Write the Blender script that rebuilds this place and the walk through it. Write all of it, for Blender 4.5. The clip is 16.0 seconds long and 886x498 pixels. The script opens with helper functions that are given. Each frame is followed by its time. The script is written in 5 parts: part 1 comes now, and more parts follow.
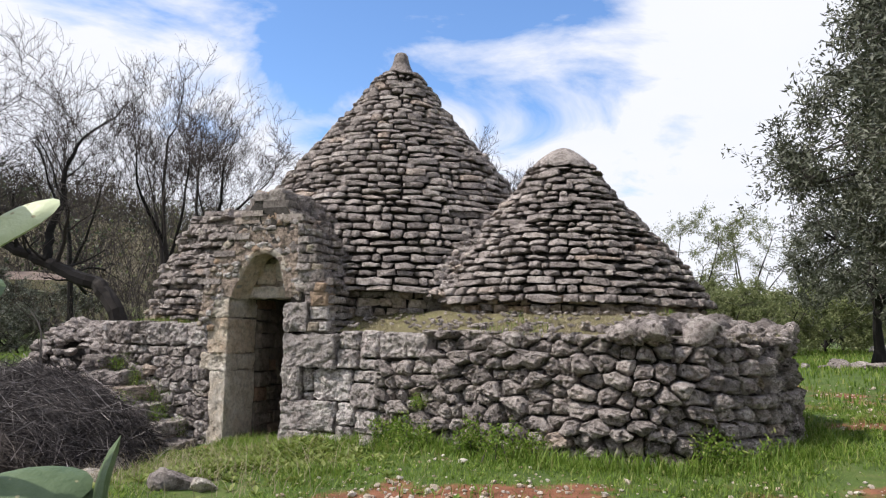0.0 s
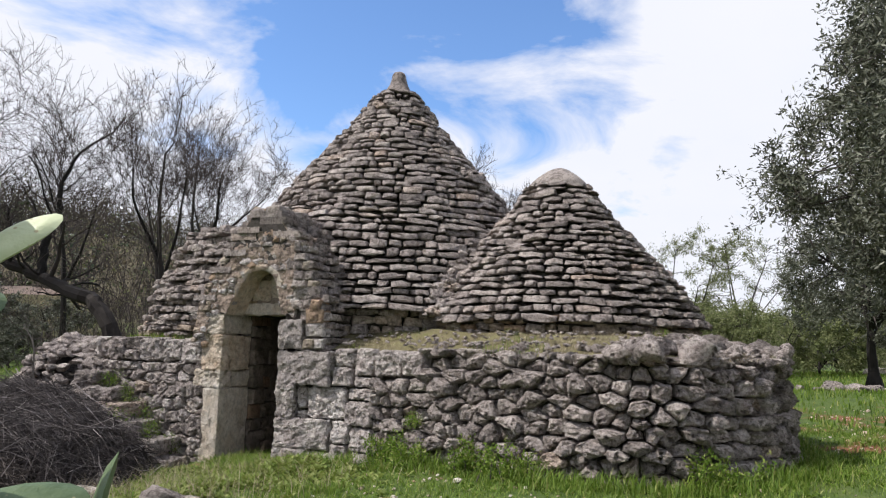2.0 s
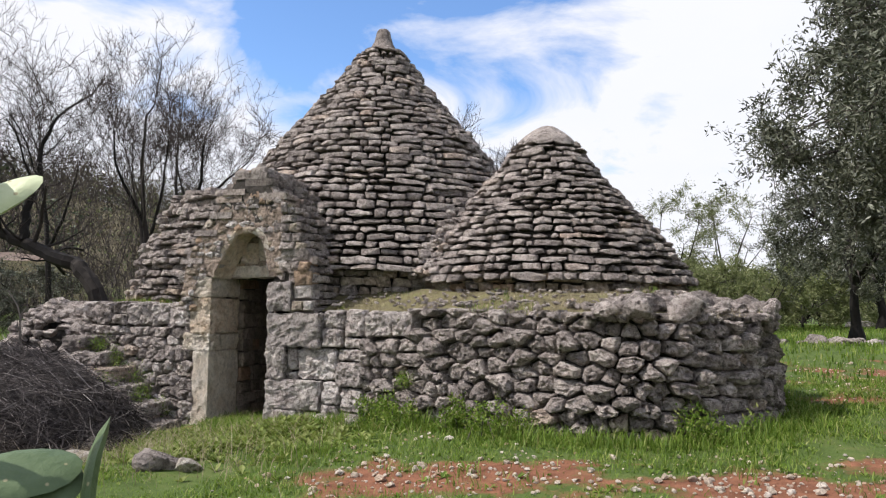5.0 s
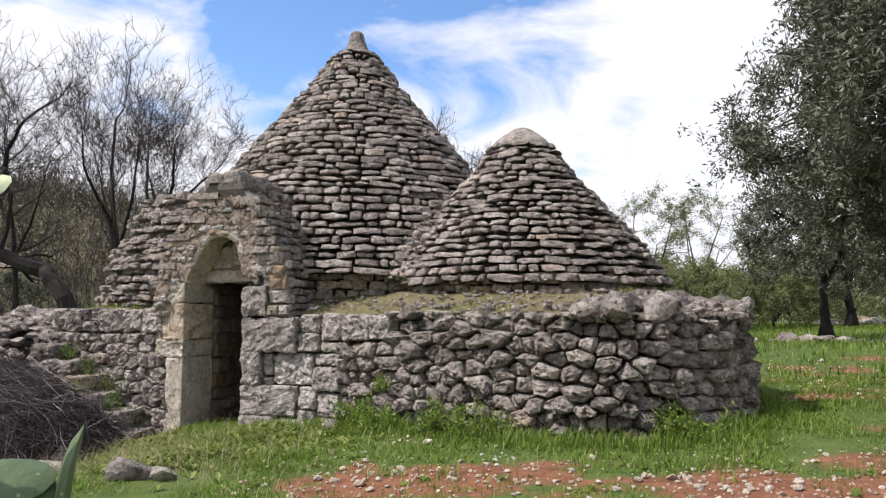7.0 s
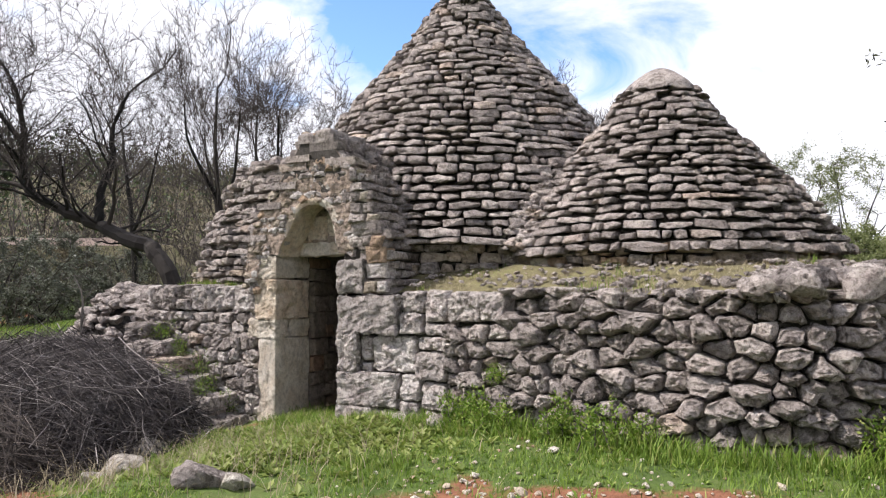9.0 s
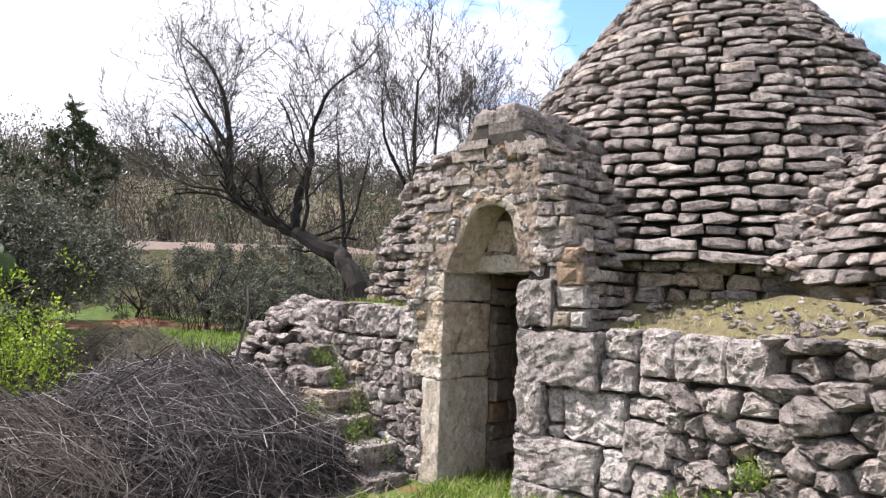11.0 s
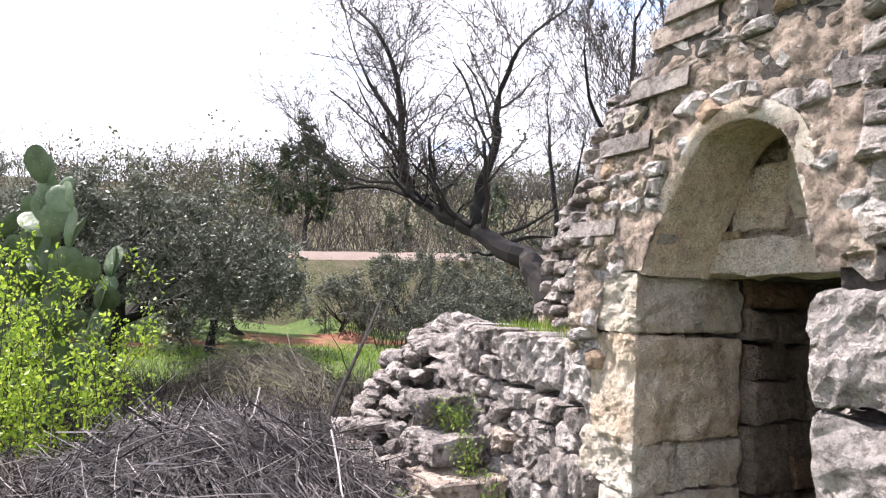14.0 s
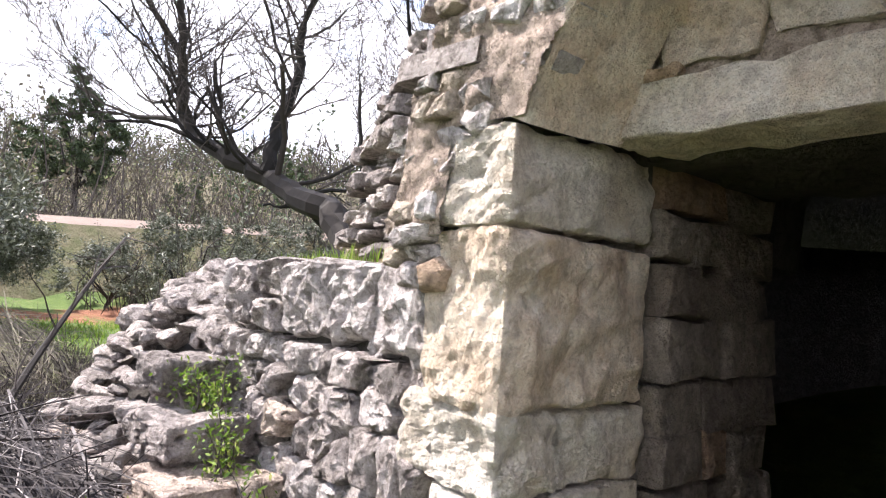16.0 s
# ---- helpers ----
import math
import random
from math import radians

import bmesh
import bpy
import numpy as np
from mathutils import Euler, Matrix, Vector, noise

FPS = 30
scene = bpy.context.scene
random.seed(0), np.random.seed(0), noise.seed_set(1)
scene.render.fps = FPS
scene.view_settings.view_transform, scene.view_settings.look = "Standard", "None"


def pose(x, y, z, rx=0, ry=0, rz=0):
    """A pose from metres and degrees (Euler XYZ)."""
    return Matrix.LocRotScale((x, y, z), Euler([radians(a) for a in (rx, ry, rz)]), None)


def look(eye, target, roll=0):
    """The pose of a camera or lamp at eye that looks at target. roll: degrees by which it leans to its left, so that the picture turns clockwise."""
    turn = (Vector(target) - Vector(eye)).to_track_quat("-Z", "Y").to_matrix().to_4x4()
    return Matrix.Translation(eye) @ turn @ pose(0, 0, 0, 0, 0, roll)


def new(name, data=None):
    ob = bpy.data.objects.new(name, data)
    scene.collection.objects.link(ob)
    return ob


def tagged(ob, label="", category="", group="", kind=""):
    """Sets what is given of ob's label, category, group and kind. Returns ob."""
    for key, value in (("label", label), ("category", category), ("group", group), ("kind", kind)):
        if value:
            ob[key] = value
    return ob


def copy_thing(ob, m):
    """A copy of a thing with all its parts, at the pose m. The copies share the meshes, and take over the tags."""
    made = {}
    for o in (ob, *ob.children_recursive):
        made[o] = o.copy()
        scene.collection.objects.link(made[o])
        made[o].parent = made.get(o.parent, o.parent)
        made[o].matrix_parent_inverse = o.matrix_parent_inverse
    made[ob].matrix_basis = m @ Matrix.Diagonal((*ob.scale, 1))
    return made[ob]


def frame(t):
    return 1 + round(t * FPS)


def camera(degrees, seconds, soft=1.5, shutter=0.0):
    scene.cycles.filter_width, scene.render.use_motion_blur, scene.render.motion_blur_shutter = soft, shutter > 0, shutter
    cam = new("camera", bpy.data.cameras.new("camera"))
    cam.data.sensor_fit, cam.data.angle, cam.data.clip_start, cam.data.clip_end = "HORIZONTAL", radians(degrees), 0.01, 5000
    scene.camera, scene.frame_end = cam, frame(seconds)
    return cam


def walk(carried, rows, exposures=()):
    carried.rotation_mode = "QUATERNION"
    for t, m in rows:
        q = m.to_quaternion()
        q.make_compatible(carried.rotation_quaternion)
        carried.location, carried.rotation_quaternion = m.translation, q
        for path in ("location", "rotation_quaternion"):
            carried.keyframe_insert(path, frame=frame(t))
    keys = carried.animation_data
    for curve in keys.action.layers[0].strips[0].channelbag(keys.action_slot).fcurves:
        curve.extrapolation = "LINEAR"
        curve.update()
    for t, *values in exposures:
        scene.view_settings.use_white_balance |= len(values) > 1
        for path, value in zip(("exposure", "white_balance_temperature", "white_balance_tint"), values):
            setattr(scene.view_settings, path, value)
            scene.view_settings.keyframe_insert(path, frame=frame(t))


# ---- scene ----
cam = camera(62.3, 16.0, soft=1.2)
METRES, EYE, TILT, LEAN, TURN = 8.5, 1.6, 0.0, 0.0, 20.2
ROWS = [
    (0.0, 0.0, 0.0, 0.0, -0.13, 6.16, -1.18),
    (0.5, 0.0004, -0.0011, 0.0014, -0.32, 6.73, -1.28),
    (1.0, 0.0001, -0.0016, 0.0008, -0.56, 7.53, -1.36),
    (1.5, -0.0007, -0.0017, 0.001, -0.67, 7.8, -1.58),
    (2.0, -0.0021, -0.0013, -0.0001, -0.6, 7.6, -1.68),
    (2.5, -0.0045, -0.0001, -0.0004, -0.55, 6.99, -1.5),
    (3.0, -0.0044, 0.0014, -0.0011, -0.55, 6.28, -1.51),
    (3.5, -0.004, 0.0031, -0.0021, -0.6, 5.57, -1.55),
    (4.0, -0.0041, 0.0035, -0.0015, -0.67, 5.01, -1.26),
    (6.5, -0.0044, 0.0047, 0.0001, -2.96, 4.39, -0.39),
    (7.0, -0.0069, 0.0074, -0.0016, -3.48, 4.81, -0.1),
    (7.5, -0.01, 0.0202, -0.0028, -5.34, 4.18, 0.04),
    (8.0, -0.0083, 0.0577, -0.0039, 0.01, 3.23, 0.11),
    (10.5, -0.0131, 0.3598, 0.0156, 13.47, 3.74, -1.37),
    (11.0, -0.0205, 0.4244, 0.018, 23.69, 3.39, -2.08),
    (11.5, -0.037, 0.4846, 0.0147, 27.01, 2.0, -2.81),
    (12.0, -0.0549, 0.5428, 0.0122, 30.14, -2.11, -2.04),
    (12.5, -0.0664, 0.5946, 0.0093, 35.58, -7.88, -1.54),
    (13.0, -0.0894, 0.6625, 0.0112, 33.66, -8.75, -1.56),
    (13.5, -0.1133, 0.725, 0.0157, 37.71, -3.93, -1.16),
    (14.0, -0.1456, 0.7824, 0.024, 42.78, 3.66, -2.47),
    (14.5, -0.1678, 0.8149, 0.0204, 42.1, 2.33, -3.65),
    (15.0, -0.1873, 0.8514, 0.0122, 44.99, -1.86, -3.65),
    (15.5, -0.2128, 0.8814, 0.0009, 34.13, 1.96, -3.88),
    (16.0, -0.243, 0.9226, -0.0138, 27.3, 3.93, -4.07),
]
walk(cam, [(t, pose(0, 0, EYE, TILT, LEAN, TURN) @ pose(METRES * x, METRES * y, METRES * z, 90 + pitch, roll, yaw)) for t, x, y, z, yaw, pitch, roll in ROWS],
     [(0.0, .20, 6350, 13), (3.0, .12, 6350, 13), (4.0, .17, 6380, 13), (8.0, .36, 6450, 14), (10.4, .90, 6400, 16), (12.2, 1.18, 6350, 17), (13.0, 1.40, 6320, 17), (14.0, 1.46, 6300, 17), (14.6, 1.19, 6300, 17), (16.0, 1.70, 6300, 17)])

# ---- light ----
SUN_AZ, SUN_EL = math.radians(240), math.radians(52)      # towards the sun, clockwise from +y


def node(nt, kind, **inputs):
    n = nt.nodes.new(kind)
    for k, v in inputs.items():
        n.inputs[k.replace("_", " ")].default_value = v
    return n


def build_world():
    w = bpy.data.worlds.new("sky")
    w.use_nodes = True
    scene.world = w
    nt = w.node_tree
    nt.nodes.clear()
    sky = nt.nodes.new("ShaderNodeTexSky")
    sky.sky_type, sky.sun_disc, sky.sun_elevation, sky.sun_rotation = "NISHITA", False, SUN_EL, SUN_AZ
    sky.air_density, sky.dust_density, sky.ozone_density = 1.0, 0.15, 3.0
    tc = nt.nodes.new("ShaderNodeTexCoord")
    sep = nt.nodes.new("ShaderNodeSeparateXYZ")
    nt.links.new(tc.outputs["Generated"], sep.inputs[0])
    # project the direction on a cloud sheet overhead
    zc = nt.nodes.new("ShaderNodeMath")
    zc.operation = "ADD"
    nt.links.new(sep.outputs["Z"], zc.inputs[0])
    zc.inputs[1].default_value = 0.22
    flat = nt.nodes.new("ShaderNodeVectorMath")
    flat.operation = "DIVIDE"
    comb = nt.nodes.new("ShaderNodeCombineXYZ")
    for i in range(3):
        nt.links.new(zc.outputs[0], comb.inputs[i])
    nt.links.new(tc.outputs["Generated"], flat.inputs[0])
    nt.links.new(comb.outputs[0], flat.inputs[1])
    n1 = node(nt, "ShaderNodeTexNoise", Scale=2.3, Detail=8.0, Roughness=0.58, Distortion=0.5)
    nt.links.new(flat.outputs[0], n1.inputs["Vector"])
    # thicker cloud towards the horizon
    hor = nt.nodes.new("ShaderNodeMapRange")
    for k, v in (("From Min", 0.02), ("From Max", 0.52), ("To Min", 0.27), ("To Max", -0.03)):
        hor.inputs[k].default_value = v
    nt.links.new(sep.outputs["Z"], hor.inputs["Value"])
    add = nt.nodes.new("ShaderNodeMath")
    add.operation = "ADD"
    nt.links.new(n1.outputs["Fac"], add.inputs[0])
    nt.links.new(hor.outputs[0], add.inputs[1])
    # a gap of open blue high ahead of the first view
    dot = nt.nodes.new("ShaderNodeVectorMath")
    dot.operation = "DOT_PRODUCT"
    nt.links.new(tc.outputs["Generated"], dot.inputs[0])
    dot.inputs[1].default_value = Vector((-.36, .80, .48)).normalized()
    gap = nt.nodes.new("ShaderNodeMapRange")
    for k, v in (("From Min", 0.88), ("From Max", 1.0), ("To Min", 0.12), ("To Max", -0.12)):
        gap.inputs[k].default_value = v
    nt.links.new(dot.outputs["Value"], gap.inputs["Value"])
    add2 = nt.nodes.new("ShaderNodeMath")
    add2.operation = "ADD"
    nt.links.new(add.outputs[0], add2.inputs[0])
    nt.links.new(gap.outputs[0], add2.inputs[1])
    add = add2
    ramp = nt.nodes.new("ShaderNodeValToRGB")
    ramp.color_ramp.elements[0].position, ramp.color_ramp.elements[1].position = 0.43, 0.64
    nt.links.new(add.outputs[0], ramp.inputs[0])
    n2 = node(nt, "ShaderNodeTexNoise", Scale=3.1, Detail=6.0)
    nt.links.new(flat.outputs[0], n2.inputs["Vector"])
    shade = nt.nodes.new("ShaderNodeMixRGB")
    shade.inputs[1].default_value, shade.inputs[2].default_value = (CLOUD * .92, CLOUD * .96, CLOUD * 1.03, 1), (CLOUD, CLOUD * 1.01, CLOUD * 1.05, 1)
    nt.links.new(n2.outputs["Fac"], shade.inputs[0])
    mix = nt.nodes.new("ShaderNodeMixRGB")
    nt.links.new(ramp.outputs[0], mix.inputs[0])
    rich = nt.nodes.new("ShaderNodeMixRGB")          # clear spring air
    rich.blend_type = "MULTIPLY"
    rich.inputs[0].default_value, rich.inputs[2].default_value = 1.0, (1.15, 1.32, 1.48, 1)
    nt.links.new(sky.outputs[0], rich.inputs[1])
    nt.links.new(rich.outputs[0], mix.inputs[1])
    nt.links.new(shade.outputs[0], mix.inputs[2])
    bg = node(nt, "ShaderNodeBackground", Strength=0.125)
    out = nt.nodes.new("ShaderNodeOutputWorld")
    nt.links.new(mix.outputs[0], bg.inputs[0])
    nt.links.new(bg.outputs[0], out.inputs[0])


CLOUD = 6.9
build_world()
sun = new("sun", bpy.data.lights.new("sun", "SUN"))
sun.data.energy, sun.data.angle, sun.data.color = 5.0, math.radians(0.6), (1.0, 0.95, 0.87)
sun_way = Vector((math.sin(SUN_AZ) * math.cos(SUN_EL), math.cos(SUN_AZ) * math.cos(SUN_EL), math.sin(SUN_EL)))
sun.matrix_world = look(sun_way * 60, (0, 0, 0))


# ---- materials ----
def material(name, rough=0.9):
    m = bpy.data.materials.new(name)
    m.use_nodes = True
    nt = m.node_tree
    b = nt.nodes["Principled BSDF"]
    b.inputs["Roughness"].default_value = rough
    b.inputs["Specular IOR Level"].default_value = 0.25
    return m, nt, b


def ramp_node(nt, stops, fac):
    r = nt.nodes.new("ShaderNodeValToRGB")
    e = r.color_ramp.elements
    while len(e) < len(stops):
        e.new(0.5)
    for el, (p, c) in zip(e, stops):
        el.position, el.color = p, (*c, 1) if len(c) == 3 else c
    nt.links.new(fac, r.inputs[0])
    return r.outputs[0]


def mix_node(nt, kind, fac, a, b):
    n = nt.nodes.new("ShaderNodeMixRGB")
    n.blend_type = kind
    for sock, v in zip(n.inputs, (fac, a, b)):
        if isinstance(v, (int, float)):
            sock.default_value = v
        elif isinstance(v, tuple):
            sock.default_value = (*v, 1)
        else:
            nt.links.new(v, sock)
    return n.outputs[0]


def noise_node(nt, scale, detail=4.0, rough=0.55, dist=0.0):
    g = nt.nodes.new("ShaderNodeNewGeometry")
    n = node(nt, "ShaderNodeTexNoise", Scale=scale, Detail=detail, Roughness=rough, Distortion=dist)
    nt.links.new(g.outputs["Position"], n.inputs["Vector"])
    return n.outputs["Fac"]


def piece_random(nt):
    """A random number for each piece, whether an object of its own or an island of a joined mesh."""
    o, g, a, f = (nt.nodes.new(k) for k in ("ShaderNodeObjectInfo", "ShaderNodeNewGeometry", "ShaderNodeMath", "ShaderNodeMath"))
    a.operation, f.operation = "ADD", "FRACT"
    nt.links.new(o.outputs["Random"], a.inputs[0])
    nt.links.new(g.outputs["Random Per Island"], a.inputs[1])
    nt.links.new(a.outputs[0], f.inputs[0])
    return f.outputs[0]


def bump(nt, b, height, strength, distance):
    n = node(nt, "ShaderNodeBump", Strength=strength, Distance=distance)
    nt.links.new(height, n.inputs["Height"])
    if b.inputs["Normal"].links:
        nt.links.new(b.inputs["Normal"].links[0].from_socket, n.inputs["Normal"])
    nt.links.new(n.outputs[0], b.inputs["Normal"])


def stone_material(name, dark, mid, light, warm, warm_at=0.8, lichen=0.5, holes=0.0):
    """Weathered limestone: grey pieces with a few warm ones, black lichen, pits and grain."""
    m, nt, b = material(name, 0.92)
    r = piece_random(nt)
    base = ramp_node(nt, [(0.0, dark), (0.45, mid), (warm_at, light), (min(warm_at + .06, .99), warm)], r)
    big = noise_node(nt, 5.5, 5, 0.6)
    base = mix_node(nt, "OVERLAY", 0.55, base, ramp_node(nt, [(0.3, (.25, .25, .25)), (0.7, (.75, .74, .71))], big))
    spots = noise_node(nt, 17, 6, 0.68, 0.4)
    base = mix_node(nt, "MULTIPLY", lichen, base, ramp_node(nt, [(0.38, (.26, .24, .225)), (0.54, (1, 1, 1))], spots))
    pale = noise_node(nt, 9, 5, 0.6)
    base = mix_node(nt, "MIX", ramp_node(nt, [(0.58, (0, 0, 0)), (0.78, (.5, .5, .5))], pale), base, tuple(min(1, c * 1.35) for c in light))
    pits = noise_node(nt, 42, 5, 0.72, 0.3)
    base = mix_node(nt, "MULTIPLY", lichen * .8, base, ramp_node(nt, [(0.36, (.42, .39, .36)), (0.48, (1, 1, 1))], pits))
    grain = noise_node(nt, 90, 3, 0.7)
    base = mix_node(nt, "OVERLAY", 0.35, base, grain)
    nt.links.new(base, b.inputs["Base Color"])
    bump(nt, b, noise_node(nt, 11, 8, 0.7, 0.4), 1.0, 0.075)
    bump(nt, b, pits, 1.0, 0.035)
    bump(nt, b, grain, 0.5, 0.006)
    v = node(nt, "ShaderNodeTexVoronoi", Scale=26.0)
    g = nt.nodes.new("ShaderNodeNewGeometry")
    nt.links.new(g.outputs["Position"], v.inputs["Vector"])
    bump(nt, b, ramp_node(nt, [(0.08, (0, 0, 0)), (0.22, (1, 1, 1))], v.outputs["Distance"]), 0.35, 0.01)
    if holes:                      # rounded solution holes, coloured darker inside
        warp = node(nt, "ShaderNodeTexNoise", Scale=9.0, Detail=3.0)
        nt.links.new(g.outputs["Position"], warp.inputs["Vector"])
        shift = nt.nodes.new("ShaderNodeMixRGB")
        shift.blend_type, shift.inputs[0].default_value = "ADD", 0.12
        nt.links.new(g.outputs["Position"], shift.inputs[1])
        nt.links.new(warp.outputs["Color"], shift.inputs[2])
        cell = node(nt, "ShaderNodeTexVoronoi", Scale=8.5)
        nt.links.new(shift.outputs[0], cell.inputs["Vector"])
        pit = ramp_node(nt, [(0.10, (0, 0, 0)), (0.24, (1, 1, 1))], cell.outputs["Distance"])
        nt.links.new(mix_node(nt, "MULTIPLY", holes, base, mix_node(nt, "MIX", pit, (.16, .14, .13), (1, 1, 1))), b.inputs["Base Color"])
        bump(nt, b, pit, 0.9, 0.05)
    return m


M_ROOF = stone_material("roof_limestone", (0.284, 0.246, 0.230), (0.411, 0.360, 0.338), (0.547, 0.485, 0.452), (0.528, 0.423, 0.357), 0.93, 0.7)
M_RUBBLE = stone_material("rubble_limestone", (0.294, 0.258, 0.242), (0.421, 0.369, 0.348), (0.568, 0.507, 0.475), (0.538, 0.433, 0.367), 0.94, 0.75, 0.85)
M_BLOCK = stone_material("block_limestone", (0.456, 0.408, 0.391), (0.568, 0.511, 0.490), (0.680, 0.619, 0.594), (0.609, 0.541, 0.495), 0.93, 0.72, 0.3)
M_WARM = stone_material("warm_limestone", (.42, .34, .275), (.50, .42, .34), (.58, .505, .425), (.50, .36, .26), 0.8, 0.5)
M_JAMB = stone_material("jamb_limestone", (.67, .59, .50), (.73, .655, .57), (.78, .715, .64), (.72, .59, .465), 0.82, 0.38)
# the core's colour is darkened to paint shade into gaps between stones
M_CORE = stone_material("shaded_packed_rubble", (.075, .066, .06), (.09, .08, .071), (.11, .098, .088), (.115, .092, .074), 0.9, 0.5)
M_MORTAR = stone_material("rough_mortar", (.36, .305, .265), (.42, .36, .315), (.48, .415, .365), (.44, .35, .29), 0.8, 0.75)
M_PLASTER = stone_material("pale_plaster", (.68, .575, .48), (.74, .64, .545), (.78, .70, .61), (.70, .55, .43), 0.85, 0.4)


def soil(x, y):
    """How bare and red the ground is, 0 to 1."""
    s = .66 * math.exp(-(((x - 1.1) / 3.4) ** 2 + ((y - 5.0) / 1.0) ** 2)) + .55 * math.exp(-(((x + 1.8) / 1.6) ** 2 + ((y - 5.6) / .6) ** 2)) + .6 * math.exp(-(((x - 3.2) / 2.5) ** 2 + ((y - 11.5) / 3.5) ** 2)) + .5 * math.exp(-(((x + 6.2) / 1.1) ** 2 + ((y - 5) / .7) ** 2))
    s += .55 * math.exp(-(((x - 1.7) / 1.3) ** 2 + ((y - 6.0) / .6) ** 2))
    s += .75 * math.exp(-(((x + 20.5) / 1.8) ** 2 + ((y - 11) / 5) ** 2))
    return min(1, max(0, s + .55 * noise.noise((x * .9, y * .9, 4)) + .45 * noise.noise((x * 2.6, y * 2.6, 9)) + .2 * noise.noise((x * 7, y * 7, 2)) - .10))


def soil_material():
    m, nt, b = material("red_soil_and_turf", 0.95)
    at = nt.nodes.new("ShaderNodeAttribute")
    at.attribute_name = "soil"
    patch = mix_node(nt, "OVERLAY", 1.0, at.outputs["Fac"], noise_node(nt, 9, 6, 0.75, 0.3))
    red = ramp_node(nt, [(0.3, (.13, .052, .028)), (0.7, (.27, .12, .068))], noise_node(nt, 7, 6, 0.65))
    turf = ramp_node(nt, [(0.3, (.045, .075, .016)), (0.55, (.08, .12, .026)), (0.75, (.13, .14, .05))], noise_node(nt, 2.5, 6, 0.7))
    far = ramp_node(nt, [(0.35, (.07, .065, .035)), (0.6, (.12, .10, .06))], noise_node(nt, .25, 6, 0.7))
    wood = nt.nodes.new("ShaderNodeAttribute")
    wood.attribute_name = "wood"
    turf = mix_node(nt, "MIX", wood.outputs["Fac"], turf, far)
    col = mix_node(nt, "MIX", ramp_node(nt, [(0.32, (0, 0, 0)), (0.55, (1, 1, 1))], patch), turf, red)
    col = mix_node(nt, "OVERLAY", 0.4, col, noise_node(nt, 60, 3, 0.7))
    nt.links.new(col, b.inputs["Base Color"])
    bump(nt, b, noise_node(nt, 9, 6, 0.7), 0.8, 0.06)
    bump(nt, b, noise_node(nt, 70, 3, 0.7), 0.6, 0.012)
    return m


M_GROUND = soil_material()


# ---- mesh helpers ----
def mesh_of(name, verts, faces, mat, smooth=False):
    me = bpy.data.meshes.new(name)
    me.from_pydata([tuple(v) for v in verts], [], faces)
    me.materials.append(mat)
    if smooth:
        me.shade_smooth()
    return me


def thing(name, at, label, category, group="", kind=""):
    e = new(name)
    e.matrix_world = pose(*at)
    e.empty_display_size = 0.2
    return tagged(e, label, category, group, kind)


def under(ob, parent):
    """Hang ob, built in world places, under parent."""
    ob.parent = parent
    ob.matrix_parent_inverse = Matrix.Identity(4) if parent.parent else parent.matrix_basis.inverted()
    return ob


def part(name, verts, faces, mat, parent, label="", smooth=False, kind=""):
    ob = new(name, mesh_of(name, verts, faces, mat, smooth))
    if parent is not None:
        under(ob, parent)
    return tagged(ob, label, kind=kind)


class Pile:
    """Gathers pieces; the first ones that lie in a stretch become objects, the rest one joined mesh."""

    def __init__(self, name, parent, mat, limit=300, near=lambda p: True, smooth=False):
        self.smooth = smooth
        self.name, self.parent, self.mat, self.limit, self.near = name, parent, mat, limit, near
        self.count, self.v, self.f = 0, [], []

    def add(self, verts, faces, mat=None):
        c = sum((Vector(v) for v in verts), Vector()) / len(verts)
        if self.count < self.limit and self.near(c):
            self.count += 1
            part(self.name, verts, faces, mat or self.mat, self.parent, smooth=self.smooth)
        else:
            o = len(self.v)
            self.v += [tuple(v) for v in verts]
            self.f += [[i + o for i in f] for f in faces]

    def done(self, rest):
        if self.v:
            part(rest, self.v, self.f, self.mat, self.parent, smooth=self.smooth, kind="stuff")


rng = random.Random(7)


def outline(poly, steps, wobble):
    """Split each edge of a polygon and shake the new corners."""
    out = []
    n = len(poly)
    for i in range(n):
        a, b = Vector(poly[i]), Vector(poly[(i + 1) % n])
        k = max(1, min(steps, int((b - a).length / (0.09 if steps < 5 else 0.045))))
        for j in range(k):
            p = a.lerp(b, j / k)
            out.append(p + Vector((rng.uniform(-1, 1), rng.uniform(-1, 1))) * wobble)
    return out


